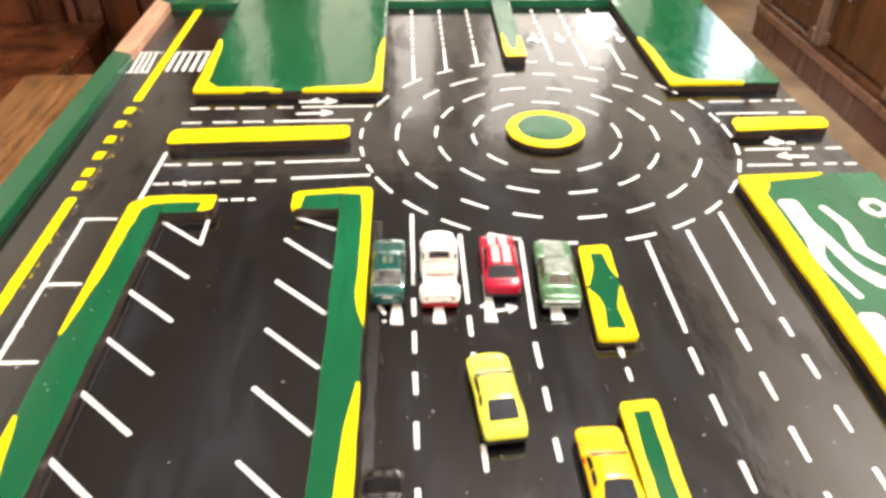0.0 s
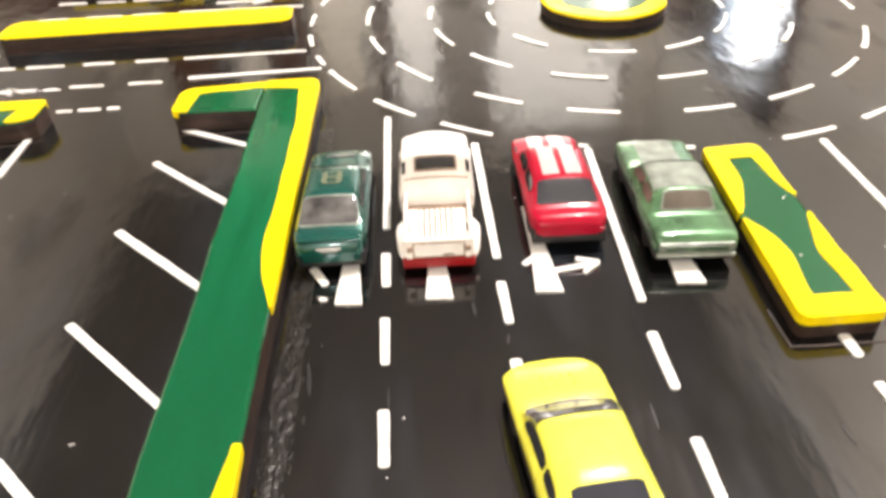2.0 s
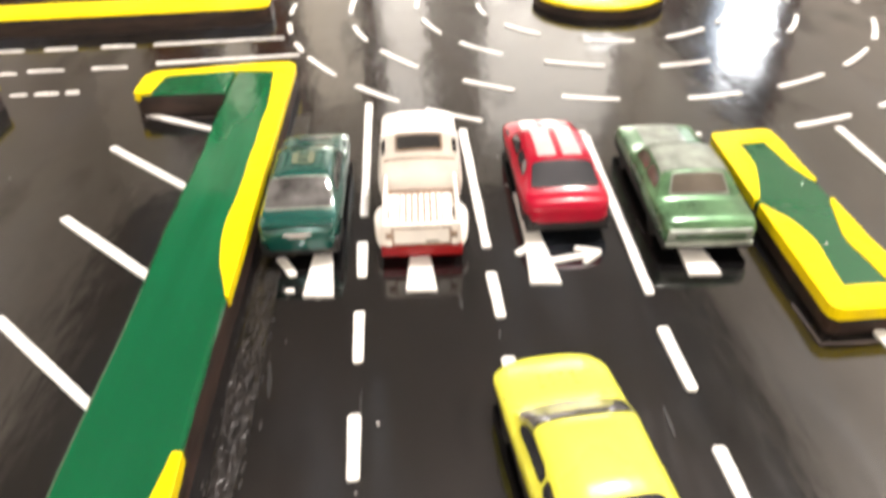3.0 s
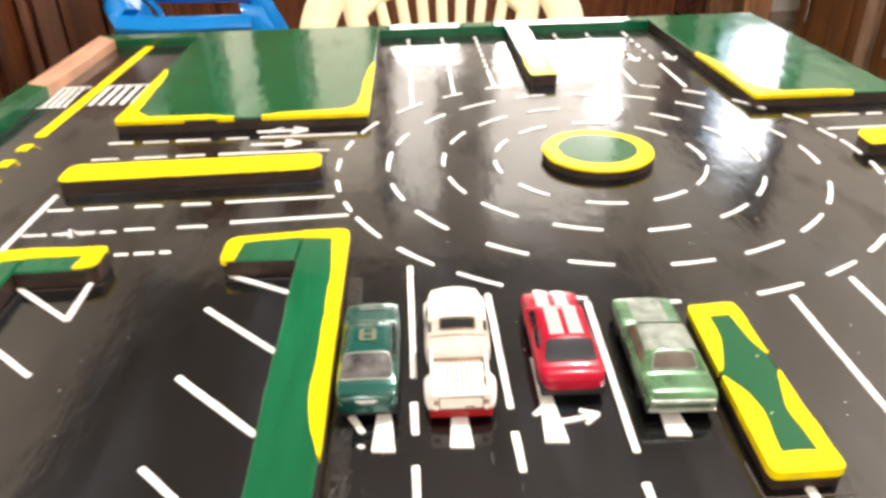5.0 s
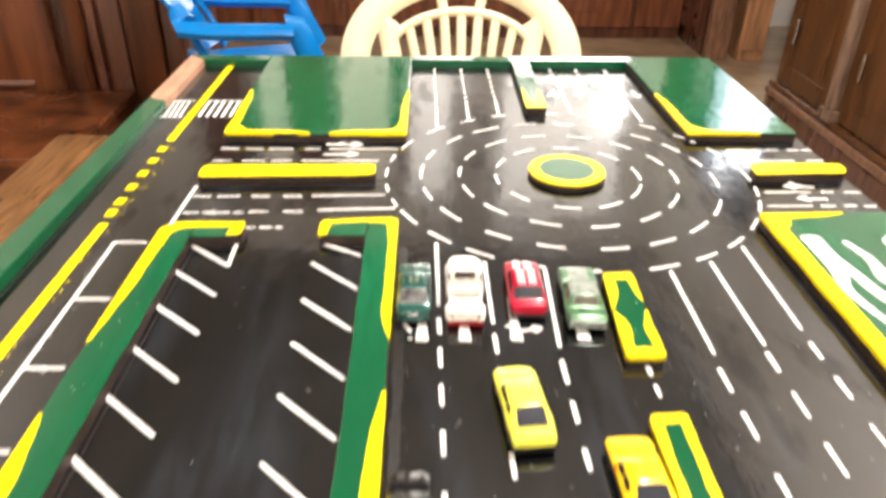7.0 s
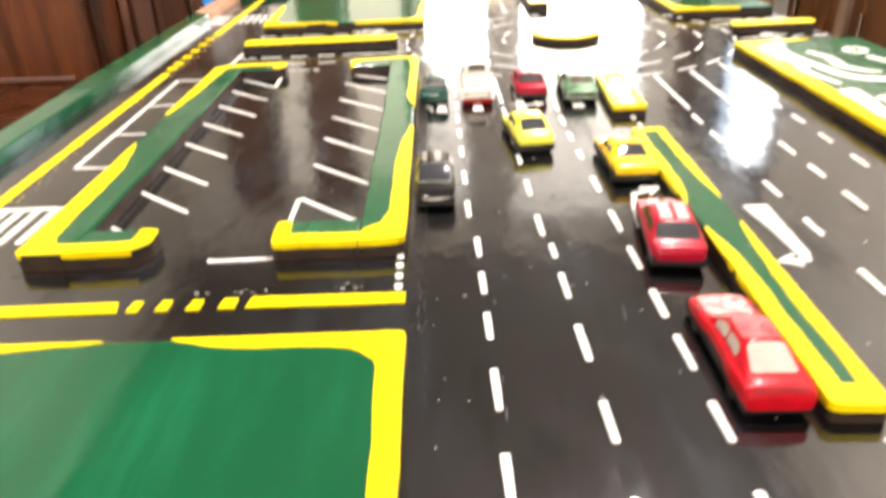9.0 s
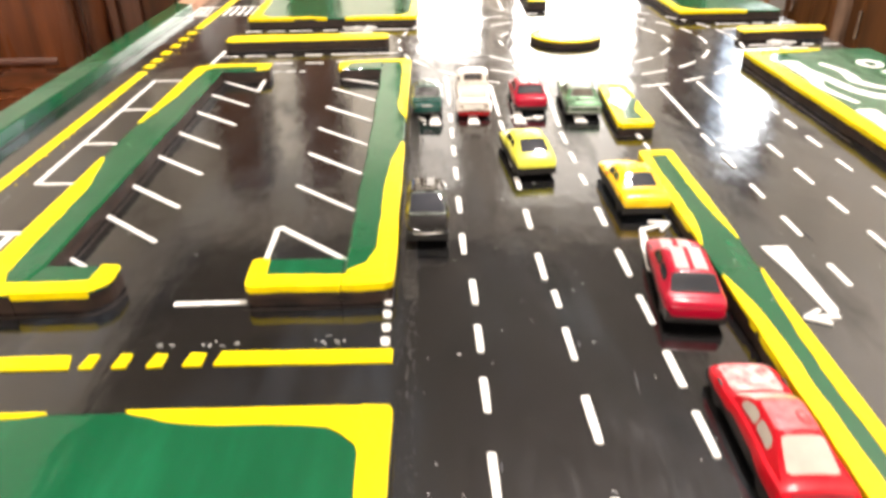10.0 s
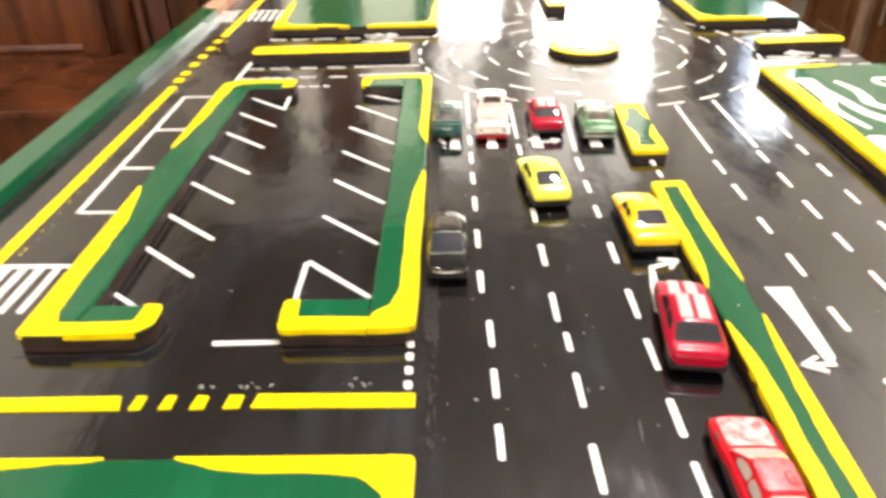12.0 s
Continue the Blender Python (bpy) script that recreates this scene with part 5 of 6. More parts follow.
class Shell:
    """A car body as a surface: s runs from tail (0) to nose (1), v from sill (0) over the shoulder to the middle of the roof (1)."""

    def __init__(self, length, width, deck, cabin, roof, half, sill=0.0076, inset=0.80, belt=0.93, crown=0.0008, bow=0.0007):
        self.length, self.width, self.deck, self.cabin, self.roof, self.half = length, width, deck, cabin, roof, half
        self.sill, self.inset, self.belt, self.crown, self.bow = sill, inset, belt, crown, bow

    def rise(self, s):
        s0, s1, s2, s3 = self.cabin
        if s <= s0 or s >= s3:
            return 0.0
        f = min(1, (s - s0) / (s1 - s0), (s3 - s) / (s3 - s2))
        return f * f * (3 - 2 * f) * 0.35 + f * 0.65

    def section(self, s):
        w = np.interp(s, *zip(*self.half)) * self.width / 2
        d = np.interp(s, *zip(*self.deck))
        r, lo, c = self.rise(s), self.sill, self.crown
        d = max(d, lo + 0.0016)
        s0, s1, s2, s3 = self.cabin
        g = min(1, max(0, (s - s0) / (s3 - s0)))
        top = d + (self.roof - d) * r + self.bow * r * 4 * g * (1 - g)
        iw = self.belt * (1 - r) + self.inset * r
        return [(w * 0.93, lo), (w * 0.99, lo + (d - lo) * 0.25), (w, lo + (d - lo) * 0.62), (w * 0.985, d - 0.0009), (w * 0.955, d - 0.0001),
                (w * self.belt * 0.985, d + c * 0.3), (w * (iw * 0.97 if r > 0 else self.belt * 0.80), top - 0.0011 * r + c * 0.5),
                (w * iw * 0.84 * (1 if r > 0 else 0.8), top - 0.0002 * r + c * 0.7), (w * iw * 0.45, top + c * 0.92), (0, top + c)]

    V = [0, 0.10, 0.22, 0.34, 0.40, 0.46, 0.66, 0.74, 0.88, 1.0]

    def at(self, s, v, sx=1, out=0.0):
        sec = self.section(s)
        x, z = np.interp(v, self.V, [p[0] for p in sec]), np.interp(v, self.V, [p[1] for p in sec])
        p = Vector((sx * x, (s - 0.5) * self.length, z))
        if out:
            e = 0.012
            a = self.at(min(1, s + e), v) - self.at(max(0, s - e), v)
            b = self.at(s, min(1, v + 0.02)) - self.at(s, max(0, v - 0.02))
            n = a.cross(b)
            n = -n.normalized() if n.length else Vector((0, 0, 1))
            if n.z < -0.2 or n.dot(Vector((x, 0, z))) < 0:
                n = -n
            p += Vector((sx * n.x, n.y, n.z)) * out
        return p

    def body(self):
        bm = bmesh.new()
        ss = sorted(set([0, 0.012, 0.03, 0.06, 0.1, 0.15, 0.2, 0.25, 0.75, 0.8, 0.86, 0.91, 0.95, 0.975, 0.99, 1.0]
                        + [a + (b - a) * k / 6 for a, b in zip(self.cabin, self.cabin[1:]) for k in range(7)]))
        rows = []
        for s in ss:
            sec = [self.at(s, v) for v in self.V]
            rows.append([bm.verts.new(p) for p in sec] + [bm.verts.new((-p.x, p.y, p.z)) for p in sec[-2::-1]])
        for a, b in zip(rows, rows[1:]):
            for i in range(len(a) - 1):
                bm.faces.new((a[i], a[i + 1], b[i + 1], b[i]))
            bm.faces.new((a[-1], a[0], b[0], b[-1]))
        bm.faces.new(rows[0])
        bm.faces.new(rows[-1])
        return bm

    def skin(self, s0, s1, v0, v1, out=0.00025, sides=(1, -1), ns=6, nv=5, corner=0.0, arc=0.0):
        """A thin sheet lying on the body, such as a window or a stripe; with v1 = 1 it crosses the middle."""
        bm = bmesh.new()
        if v1 >= 1:
            us = [(v0 + (1 - v0) * k / nv, 1) for k in range(nv)] + [(1, 1)] + [(v0 + (1 - v0) * k / nv, -1) for k in range(nv - 1, -1, -1)]
            sets = [us]
        else:
            sets = [[(v0 + (v1 - v0) * k / nv, q) for k in range(nv + 1)] for q in sides]
        for us in sets:
            g = []
            for j in range(ns + 1):
                f = j / ns
                shrink = corner * (1 if j in (0, ns) else 0)
                line = []
                for i, (v, q) in enumerate(us):
                    s = s0 + (s1 - s0) * f
                    if shrink and i in (0, len(us) - 1):
                        s = s0 + (s1 - s0) * (f + (shrink if j == 0 else -shrink))
                    s += arc * (0.3 + 0.7 * f) * math.sqrt(max(0, (v - v0) / (1 - v0)))
                    line.append(bm.verts.new(self.at(s, v, q, out)))
                g.append(line)
            for a, b in zip(g, g[1:]):
                for i in range(len(a) - 1):
                    bm.faces.new((a[i], a[i + 1], b[i + 1], b[i]))
        return bm


def wheels(c, length, width, s_rear, s_front, r, rim_mat, wd=0.0058):
    for s in (s_rear, s_front):
        for q in (1, -1):
            y, x1 = (s - 0.5) * length, q * (width / 2 - 0.0021)
            bm = bmesh.new()
            bmesh.ops.create_cone(bm, cap_ends=True, segments=20, radius1=r, radius2=r, depth=wd,
                                  matrix=pose(x1 - q * wd / 2, y, r, 0, 90, 0))
            bmesh.ops.bevel(bm, geom=[e for e in bm.edges if len(e.link_faces) == 2 and e.calc_face_angle(0) > 1], offset=0.0006, segments=2, affect="EDGES")
            wh = part("wheel", bm, BLACK, c, "", 40)
            bm = bmesh.new()
            bmesh.ops.create_cone(bm, cap_ends=True, segments=16, radius1=r * 0.62, radius2=r * 0.5, depth=0.0008, matrix=pose(x1 + q * 0.0003, y, r, 0, 90, 0))
            part("rim", bm, rim_mat, wh)


def toy_car(label, x, y, turn, shell, paint_mat, glass, base=BLACK, rim_mat=CHROME, wheel=(0.20, 0.80, 0.0054), split=0.5, rear_v=0.72, front_v=0.70, trim=None, big=(1.03, 1.02, 1.10), bumper=None, rear_s=(0.20, 0.90), front_s=(0.10, 0.88), front_arc=0.0, corner=0.07, front_glass=None):
    c = thing("toy_car", pose(x, y, 0.0006, 0, 0, turn) @ Matrix.Diagonal((*big, 1)), label, "toy car", "toy cars on the road board")
    L, W = shell.length, shell.width
    part("body", shell.body(), paint_mat, c, "", 38)
    part("chassis", box(-W * 0.465, W * 0.465, -L * 0.488, L * 0.485, 0.0022, 0.0084, 0.0008), base, c)
    s0, s1, s2, s3 = shell.cabin
    for nm, a, b, v in (("rear_window", s0 + (s1 - s0) * rear_s[0], s0 + (s1 - s0) * rear_s[1], rear_v), ("windshield", s2 + (s3 - s2) * front_s[0], s2 + (s3 - s2) * front_s[1], front_v)):
        e = 0.0007 / L
        glass_part = part(nm, shell.skin(a, b, v, 1, 0.00042 if trim else 0.00025, corner=corner, arc=front_arc if nm == "windshield" else 0), front_glass or glass if nm == "windshield" else glass, c, "", 60)
        if trim:
            part("window_frame", shell.skin(a - e, b + e, v - 0.018, 1, 0.00022, corner=0.06), trim, glass_part, "pale window frame", 60)
    a, b = s1 - (s1 - s0) * 0.15, s2 + (s3 - s2) * 0.42
    m = a + (b - a) * split
    for lo, hi in ((a, m - 0.008), (m + 0.008, b)):
        for q in (1, -1):
            part("side_window", shell.skin(lo, hi, 0.505, 0.63, sides=(q,), corner=0.12), glass, c, "", 60)
    for q in (1, -1):
        for s in wheel[:2]:
            # Black disc that paints the dark gap of the arch under the sill.
            bm = bmesh.new()
            bmesh.ops.create_cone(bm, cap_ends=True, segments=20, radius1=wheel[2] * 1.18, radius2=wheel[2] * 1.18, depth=0.0008,
                                  matrix=pose(q * (W / 2 * np.interp(s, *zip(*shell.half)) - 0.0014), (s - 0.5) * L, wheel[2] * 1.04, 0, 90, 0))
            part("wheel_arch_shade", bm, BLACK, c)
    wheels(c, L, W, wheel[0], wheel[1], wheel[2], rim_mat)
    part("rear_bumper", box(-W * 0.43, W * 0.43, -L * 0.501, -L * 0.487, 0.0078, 0.0090, 0.0005), bumper or base, c)
    part("front_bumper", box(-W * 0.40, W * 0.40, L * 0.487, L * 0.503, 0.0040, 0.0060, 0.0007), base, c)
    return c


MUSCLE = [(0, 0.70), (0.012, 0.84), (0.04, 0.93), (0.10, 0.98), (0.25, 1.0), (0.5, 0.985), (0.75, 1.0), (0.90, 0.97), (0.96, 0.92), (0.988, 0.80), (1, 0.64)]

# red coupes with white stripes
sh = Shell(0.0770, 0.0305, [(0, 0.0100), (0.02, 0.0122), (0.06, 0.0130), (0.22, 0.0128), (0.6, 0.0118), (0.92, 0.0100), (0.98, 0.0088), (1, 0.0066)],
           (0.085, 0.275, 0.59, 0.745), 0.0188, MUSCLE, inset=0.76, sill=0.0060)
for x, y, turn, lab in ((0.0760, 0.5515, -1.0, "red metal toy coupe with twin white stripes, waiting at the roundabout"),
                        (0.1200, 0.1985, -7.5, "red metal toy coupe with twin white stripes, beside the divider")):
    c = toy_car(lab, x, y, turn, sh, RED, GLASSD, bumper=RED, big=(1.08, 1.06, 1.10))
    for lo, hi in ((0.760, 0.978), (0.290, 0.590)):
        part("stripe", sh.skin(lo, hi, 0.80, 0.972, 0.0003, ns=10, nv=4), FADED, c, "white painted stripe", 60)
    part("diffuser", box(-0.0125, 0.0125, -0.0386, -0.0370, 0.0034, 0.0066, 0.0006), BLACK, c)

# sage green muscle car
sh = Shell(0.0840, 0.0330, [(0, 0.0092), (0.015, 0.0118), (0.04, 0.0124), (0.2, 0.0128), (0.62, 0.0122), (0.93, 0.0112), (0.985, 0.0098), (1, 0.0074)],
           (0.185, 0.270, 0.53, 0.65), 0.0186, [(0, 0.88), (0.012, 0.95), (0.05, 0.99), (0.25, 1.0), (0.45, 0.96), (0.75, 0.98), (0.95, 0.96), (0.988, 0.90), (1, 0.80)], inset=0.76, sill=0.0052)
# The BLACK base paints in the shadow under the body.
c = toy_car("worn sage green metal toy muscle car with a silvery roof", 0.1240, 0.5372, -3.0, sh, SAGE, GLASSB, BLACK, rear_v=0.80, trim=SILVER, big=(1.03, 1.02, 1.10))
part("rear_panel", box(-0.0144, 0.0144, -0.0428, -0.0411, 0.0064, 0.0104, 0.0008), SILVER, c, "silvery framed tail panel")
part("tail_light", box(-0.0118, 0.0118, -0.0432, -0.0424, 0.0073, 0.0094, 0.0003), DARKSAGE, c, "dark green tail light strip")
# Silver on the hood paints both its wear and the glare on it.
part("hood_wear_glare", sh.skin(0.67, 0.965, 0.80, 1, 0.0002, ns=10), SILVER, c, "silvery hood patch of wear and painted glare", 60)
part("roof_vinyl", sh.skin(0.285, 0.525, 0.66, 1, 0.0002), SILVER, c, "worn silvery roof", 60)
# Silver lines paint the glints that run along the hood ridges.
for v in (0.87, 0.94):
    part("hood_line", sh.skin(0.70, 0.93, v, v + 0.020, 0.00035, ns=8, nv=2), SILVER, c, "thin silvery line painting the glint on a hood ridge")
part("bumper_bar", box(-0.0150, 0.0150, -0.0432, -0.0415, 0.0046, 0.0060, 0.0006), PALESILVER, c, "silvery bumper")

# teal stock car
sh = Shell(0.0800, 0.0275, [(0, 0.0098), (0.02, 0.0126), (0.05, 0.0132), (0.2, 0.0130), (0.6, 0.0120), (0.92, 0.0104), (0.98, 0.0090), (1, 0.0070)],
           (0.085, 0.285, 0.55, 0.71), 0.0192, MUSCLE, inset=0.78, sill=0.0050)
c = toy_car("dark teal metal toy saloon with a worn printed roof", -0.0222, 0.5468, -0.5, sh, TEAL, GLASSP, BLACK, rear_v=0.70, trim=SILVER, big=(1.09, 1.06, 1.12), bumper=TEAL)
part("roof_print", sh.skin(0.37, 0.49, 0.90, 1, 0.0003, corner=0.15), TAN, c, "worn tan number print")
for s in (0.402, 0.458):
    part("roof_print", sh.skin(s - 0.016, s + 0.016, 0.955, 1, 0.0005, corner=0.2), TEAL, c, "dark middle of the print")
part("trunk_edge", sh.skin(0.020, 0.026, 0.42, 1, 0.00035, ns=2), PALETEAL, c, "pale teal edge line", 60)
for q in (1, -1):
    part("tail_edge", sh.skin(0.004, 0.020, 0.28, 0.34, 0.0003, sides=(q,), ns=2, nv=2), PALETEAL, c, "pale teal edge line")
part("spoiler", box(-0.0115, 0.0115, -0.0392, -0.0368, 0.0130, 0.0142, 0.0005), TEAL, c)
part("rear_print", box(-0.0045, 0.0045, -0.0405, -0.0396, 0.0106, 0.0109), STRIPE, c, "pale printed bar")
part("rear_print", box(-0.0030, 0.0030, -0.0404, -0.0395, 0.0096, 0.0098), STRIPE, c, "pale printed bar")
part("hood_print", sh.skin(0.86, 0.89, 0.84, 1, 0.0003, corner=0.2), GLASSP, c, "worn pale hood print")

# lime yellow fastback
sh = Shell(0.0815, 0.0310, [(0, 0.0088), (0.015, 0.0112), (0.05, 0.0132), (0.13, 0.0144), (0.22, 0.0148), (0.6, 0.0130), (0.90, 0.0110), (0.975, 0.0090), (1, 0.0066)],
           (0.07, 0.315, 0.56, 0.75), 0.0196, [(0, 0.80), (0.012, 0.90), (0.05, 0.96), (0.25, 1.0), (0.45, 0.97), (0.75, 1.0), (0.92, 0.99), (0.96, 0.95), (0.985, 0.86), (1, 0.66)], inset=0.80, bow=0.0012, crown=0.0012)
c = toy_car("lime yellow metal toy fastback with a dark rear window", 0.0563, 0.3972, 5.0, sh, LIME, GLASSG, BLACK, rear_v=0.78, front_v=0.64, split=0.36, bumper=LIME, rear_s=(0.18, 0.90), front_s=(0.03, 0.60), front_arc=0.070, corner=0.04, front_glass=GLASSP, big=(1.04, 0.97, 1.10))
for q in (1, -1):
    part("badge", disc(q * 0.0035, 0.0325, 0.0005, 0.0112, 0.0116, 10), SCARLET, c, "tiny red dot")

for i in range(3):
    for j in range(4):
        part("hood_vent", box(-0.0045 + j * 0.003 - 0.0006, -0.0045 + j * 0.003 + 0.0006, 0.0262 + i * 0.0022, 0.0270 + i * 0.0022, 0.0120, 0.01265 - i * 0.0002), BLACK, c)

# amber yellow car
sh = Shell(0.0760, 0.0320, [(0, 0.0094), (0.015, 0.0118), (0.05, 0.0132), (0.2, 0.0138), (0.6, 0.0124), (0.92, 0.0104), (0.98, 0.0090), (1, 0.0070)],
           (0.155, 0.375, 0.58, 0.72), 0.0190, [(0, 0.90), (0.012, 0.96), (0.05, 0.99), (0.25, 1.0), (0.5, 0.97), (0.75, 0.98), (0.95, 0.96), (0.988, 0.90), (1, 0.80)], inset=0.76)
c = toy_car("amber yellow metal toy car with orange hood lines, against the divider", 0.1228, 0.3250, 1.0, sh, AMBER, GLASSG, BLACK, rear_v=0.78, bumper=AMBER, rear_s=(0.18, 0.92))
for v in (0.80, 0.90):
    part("hood_line", sh.skin(0.74, 0.92, v, v + 0.012, 0.0003, ns=6, nv=2), SCARLET, c, "thin orange-red hood line")
# Added patch that stands for the dark side opening.
part("side_opening_patch", sh.skin(0.60, 0.66, 0.30, 0.44, 0.0003, sides=(-1,)), SCARLET, c, "small scarlet patch in place of the dark side opening")

# scarlet race car with pale windows
sh = Shell(0.0870, 0.0320, [(0, 0.0098), (0.015, 0.0126), (0.04, 0.0138), (0.2, 0.0136), (0.6, 0.0122), (0.90, 0.0102), (0.97, 0.0086), (1, 0.0060)],
           (0.07, 0.30, 0.50, 0.70), 0.0204, [(0, 0.86), (0.012, 0.94), (0.06, 0.98), (0.22, 1.0), (0.34, 0.93), (0.6, 0.92), (0.78, 1.0), (0.92, 0.97), (0.97, 0.90), (0.99, 0.78), (1, 0.60)], inset=0.66, belt=0.86, sill=0.0050, crown=0.0014, bow=0.0010)
c = toy_car("scarlet metal toy race car with pale windows and faded pink prints", 0.1190, 0.0750, -1.5, sh, SCARLET, GLASSW, BLACK, rear_v=0.76, big=(0.97, 1.0, 1.04), bumper=SCARLET)
part("roof_print", sh.skin(0.305, 0.51, 0.72, 1, 0.0003, corner=0.1), ROSE, c, "faded rose roof print", 60)
part("hood_print", sh.skin(0.71, 0.955, 0.60, 1, 0.0003, ns=8, corner=0.06), PINK, c, "faded pink hood print", 60)
part("number_ring", sh.skin(0.335, 0.425, 0.80, 0.95, 0.0004, sides=(1,), corner=0.25), MAROON, c, "dark red ring print", 60)
part("number_print", sh.skin(0.350, 0.410, 0.84, 0.92, 0.0006, sides=(1,), corner=0.25), ROSE, c, "faded middle of the ring", 60)
part("rear_light_bar", sh.skin(0.012, 0.030, 0.55, 1, 0.0003), MAROON, c, "dark red tail edge", 60)

# black chrome rounded car
sh = Shell(0.0800, 0.0280, [(0, 0.0088), (0.02, 0.0114), (0.06, 0.0128), (0.2, 0.0140), (0.6, 0.0138), (0.85, 0.0120), (0.95, 0.0100), (1, 0.0070)],
           (0.04, 0.32, 0.58, 0.72), 0.0222, [(0, 0.66), (0.015, 0.80), (0.05, 0.92), (0.15, 0.99), (0.3, 1.0), (0.5, 0.96), (0.75, 0.98), (0.90, 0.92), (0.96, 0.82), (0.99, 0.68), (1, 0.5)], inset=0.74)
c = toy_car("black chrome metal toy coupe with a rounded tail, against the kerb", -0.0230, 0.2960, 0.0, sh, SMOKE, GLASSG, BLACK, rear_v=0.70, trim=SILVER, rear_s=(0.28, 0.92))
part("roof_print", sh.skin(0.33, 0.575, 0.67, 1, 0.0003, corner=0.1), GLASSR, c, "pale glassy roof")
part("bumper_bar", tube([(-0.0105, -0.0392, 0.0078), (0, -0.0411, 0.0078), (0.0105, -0.0392, 0.0078)], 0.0006, 0.0006), CHROME, c)


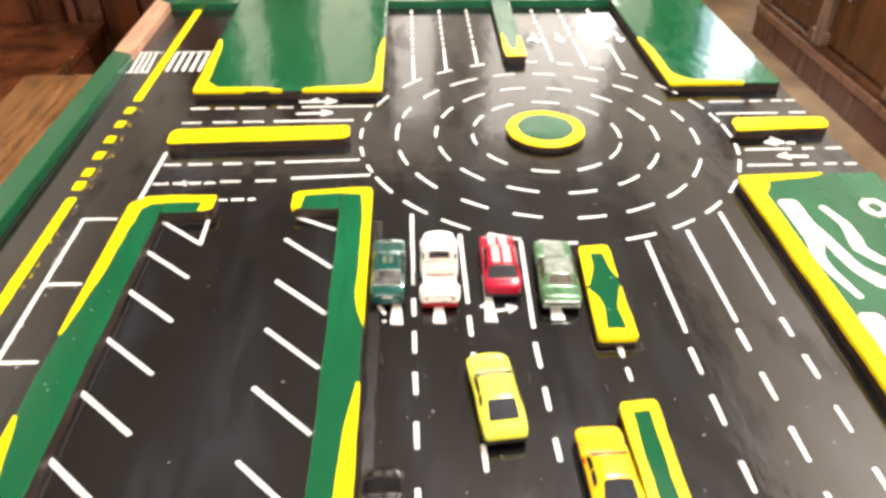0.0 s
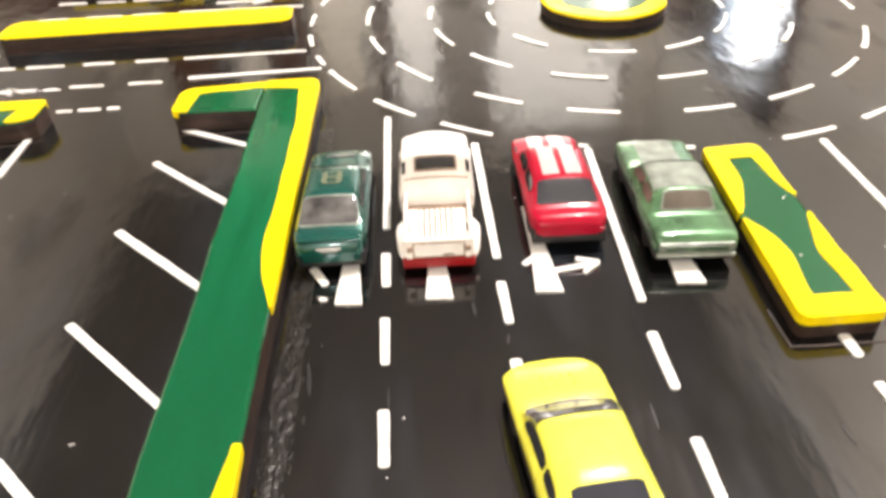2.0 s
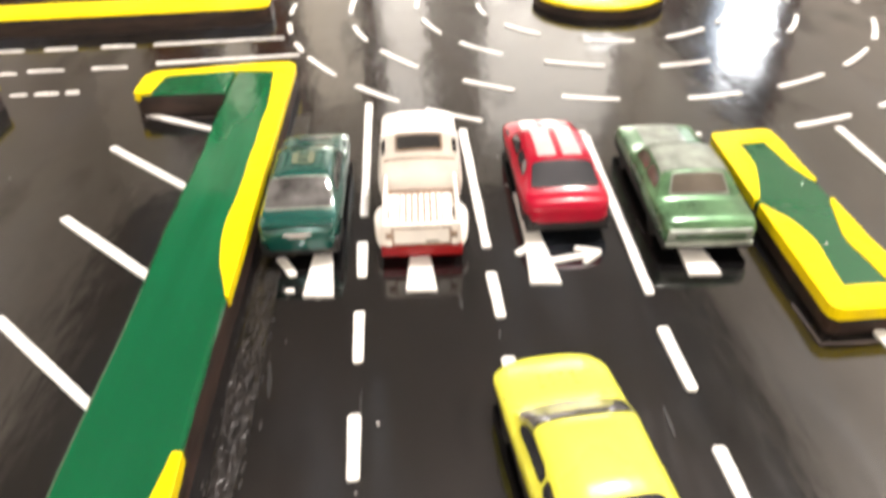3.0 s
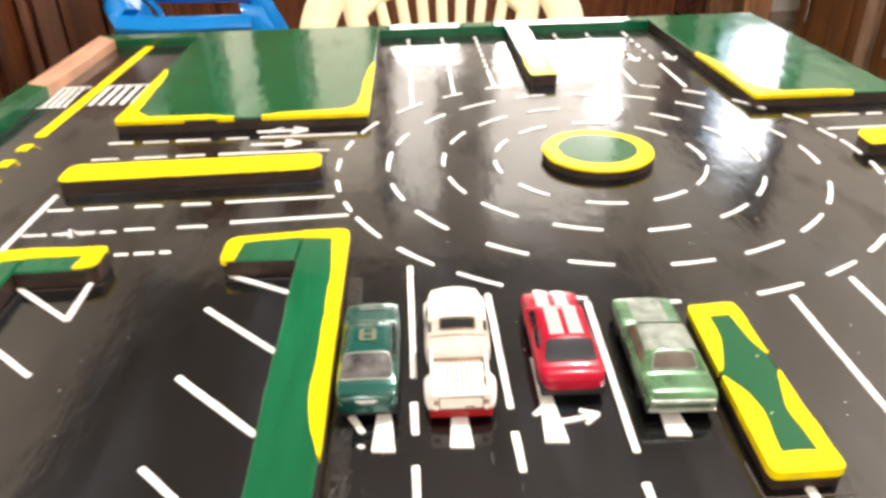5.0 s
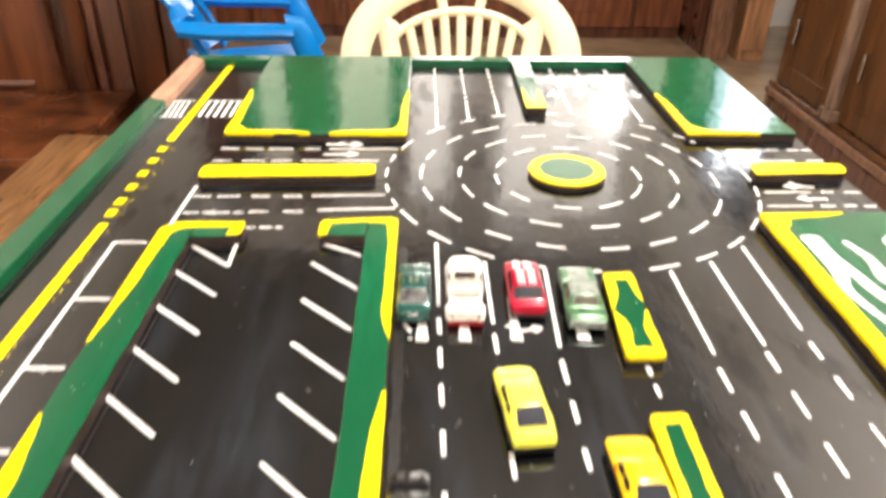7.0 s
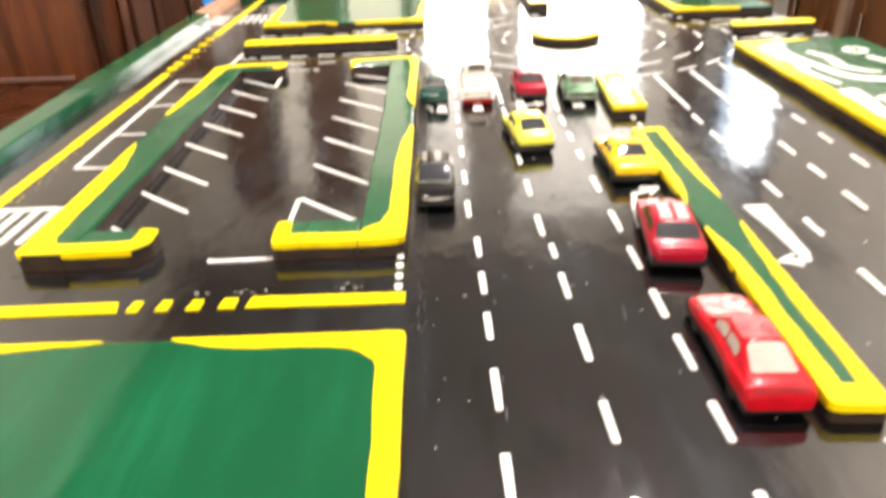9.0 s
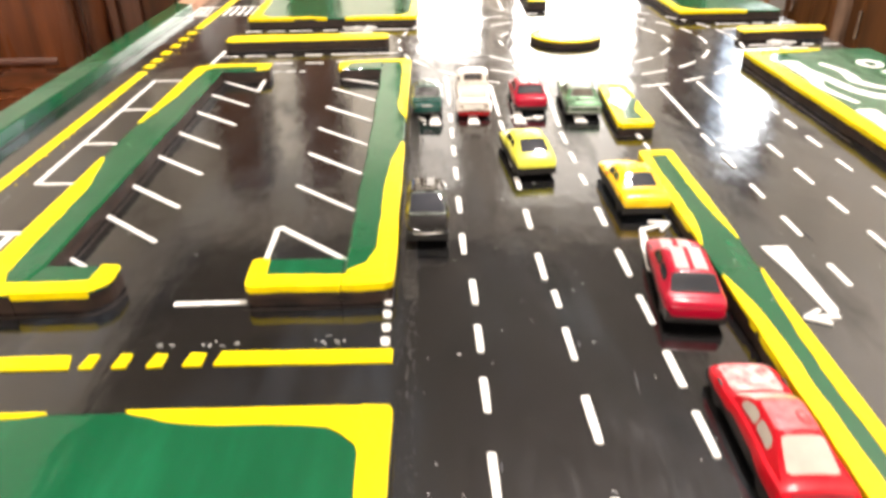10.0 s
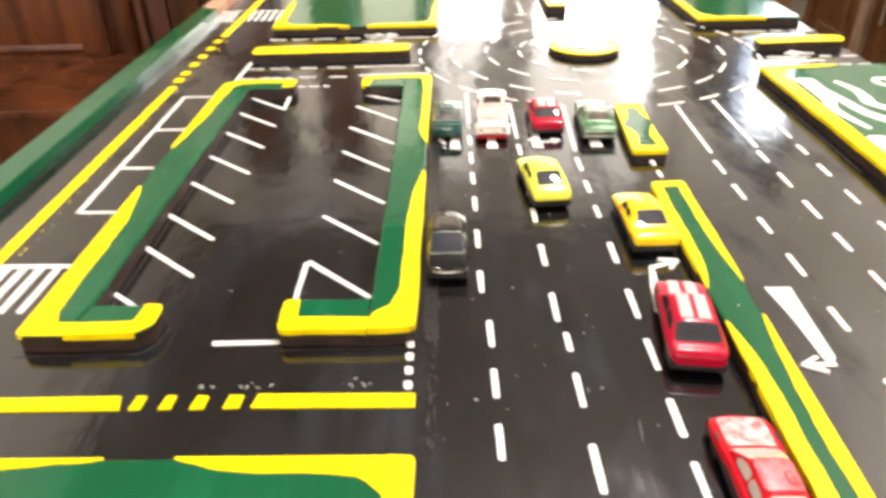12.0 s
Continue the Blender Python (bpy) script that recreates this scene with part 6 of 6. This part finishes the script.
# ivory pickup
def pickup(x, y, turn):
    c = thing("toy_pickup", pose(x, y, 0.0006, 0, 0, turn) @ Matrix.Diagonal((1.09, 1.0, 1.10, 1)), "ivory metal toy pickup with a ribbed load bed and red base", "toy car", "toy cars on the road board")
    L, W = 0.0930, 0.0310
    cab = Shell(L * 0.62, W, [(0, 0.0125), (0.02, 0.0150), (0.06, 0.0155), (0.5, 0.0155), (0.9, 0.0140), (0.97, 0.0118), (1, 0.0085)],
                (0.01, 0.075, 0.38, 0.50), 0.0262, [(0, 0.94), (0.05, 0.98), (0.35, 0.99), (0.6, 0.94), (0.8, 0.86), (0.93, 0.74), (0.98, 0.6), (1, 0.42)], inset=0.88, belt=0.96, crown=0.0024, bow=0.0012, sill=0.0040)
    b = part("cab", cab.body(), IVORY, c, "", 38)
    b.location = (0, L * 0.19, 0)
    rw = part("rear_window", cab.skin(0.044, 0.066, 0.845, 1, 0.0006, corner=0.05), GLASSD, b, "", 60)
    # Tan border paints the shade in the window recess.
    part("window_frame", cab.skin(0.039, 0.070, 0.825, 1, 0.0003, corner=0.05), BEDTAN, rw, "shaded window recess", 60)
    for q in (1, -1):
        part("quarter_window", cab.skin(0.040, 0.064, 0.675, 0.735, 0.0005, sides=(q,), ns=2, nv=2), GLASSD, b)
    part("windshield", cab.skin(0.40, 0.48, 0.72, 1, 0.0003), GLASSD, b, "", 60)
    for q in (1, -1):
        part("side_window", cab.skin(0.13, 0.36, 0.51, 0.63, sides=(q,)), GLASSD, b, "", 60)
    y0, y1 = -L * 0.49, -L * 0.105
    part("bed_floor", box(-0.0115, 0.0115, y0 + 0.001, y1, 0.0066, 0.0082), BEDTAN, c)
    for k in range(7):
        xx = -0.0063 + k * 0.0021
        part("bed_rib", box(xx - 0.0007, xx + 0.0007, y0 + 0.003, y1 - 0.007, 0.0082, 0.0096, 0.0004), IVORY, c)
    for q in (1, -1):
        a, d = sorted((q * 0.0074, q * 0.0113))
        part("bed_plate", box(a, d, y0 + 0.002, y1 - 0.007, 0.0082, 0.0095, 0.0004), IVORY, c)
        a, d = sorted((q * 0.0115, q * 0.0130))
        part("bed_side", box(a, d, y0 + 0.0004, y1 + 0.001, 0.0060, 0.0138, 0.0004), IVORY, c)
        for yy, ln in ((y0 + 0.0125, 0.0125), (L * 0.335, 0.0130)):
            bm = bmesh.new()
            loops = []
            for k in range(13):
                f = math.sin(math.pi * k / 12)
                yk = yy - ln + 2 * ln * k / 12
                zt = 0.0052 + 0.0066 * f ** 0.6
                xo = q * (0.0122 + 0.0036 * f ** 0.5)
                loops.append([bm.verts.new(p) for p in ((q * 0.0112, yk, 0.0045), (xo, yk, 0.0045), (xo, yk, zt - 0.0018), (xo - q * 0.0012, yk, zt - 0.0003), (q * 0.0112, yk, zt))])
            for A, B in zip(loops, loops[1:]):
                for k in range(5):
                    bm.faces.new((A[k - 1], A[k], B[k], B[k - 1]))
            bm.faces.new(loops[0])
            bm.faces.new(loops[-1])
            part("fender", bm, IVORY, c, "", 50)
    for q in (1, -1):
        a, d = sorted((q * 0.0131, q * 0.0134))
        # Tan strip paints the shade in the seam.
        part("bed_seam", box(a, d, y0 + 0.026, y1 + 0.001, 0.0075, 0.0128), BEDTAN, c, "shaded seam")
        a, d = sorted((q * 0.0096, q * 0.0116))
        part("tail_light", box(a, d, y0 - 0.0018, y0 - 0.0008, 0.0092, 0.0112, 0.0003), BEDTAN, c, "small worn tail light")
        part("hinge", box(a, d, y0 - 0.0016, y0 - 0.0008, 0.0063, 0.0072, 0.0003), IVORY, c)
        part("bed_rail", tube([(q * 0.0122, y0 + 0.001, 0.0141), (q * 0.0122, y1, 0.0141)], 0.0006, 0.0005, None, 8), IVORY, c, "", 60)
    # Tan strip paints the shade between bed and cab.
    part("cab_gap", box(-0.0118, 0.0118, y1 + 0.0011, y1 + 0.0019, 0.0080, 0.0130), BEDTAN, c, "shaded gap behind the cab")
    part("headboard", box(-0.0115, 0.0115, y1 - 0.0010, y1 + 0.0010, 0.0088, 0.0138, 0.0004), IVORY, c)
    part("tailgate", box(-0.0128, 0.0128, y0 - 0.0008, y0 + 0.0010, 0.0062, 0.0140, 0.0005), IVORY, c)
    part("tailgate_panel", box(-0.0088, 0.0088, y0 - 0.0012, y0 - 0.0008, 0.0070, 0.0122, 0.0002), IVORY, c)
    part("tailgate_print", box(0.0015, 0.0055, y0 - 0.00135, y0 - 0.0012, 0.0074, 0.0080), GLASSB, c, "tiny illegible print")
    # Tan line paints the shade under the rear window.
    part("cab_seam", cab.skin(0.026, 0.029, 0.70, 1, 0.0003), BEDTAN, b, "shaded seam under the window", 60)
    # Tan bars paint the shade in the tailgate's grooves.
    for xa, xb, za, zb in ((-0.0094, 0.0094, 0.0122, 0.0127), (-0.0094, 0.0094, 0.0065, 0.0070), (-0.0096, -0.0090, 0.0065, 0.0127), (0.0090, 0.0096, 0.0065, 0.0127), (-0.0126, 0.0126, 0.0062, 0.0064)):
        part("tailgate_groove", box(xa, xb, y0 - 0.00095, y0 - 0.0007, za, zb), BEDTAN, c)
    part("chassis", box(-0.0134, 0.0134, -L * 0.503, L * 0.48, 0.0018, 0.0056, 0.0008), BASERED, c, "red plastic base")
    part("engine_dome", prism([(0.0055 * math.cos(a), L * 0.30 + 0.012 * math.sin(a)) for a in (2 * math.pi * k / 20 for k in range(20))], 0.0130, 0.0158, None, 0.0012), IVORY, c)
    wheels(c, L, W - 0.001, 0.165, 0.83, 0.0056, CHROME, 0.0022)
    return c


pickup(0.0222, 0.5480, -1.5)
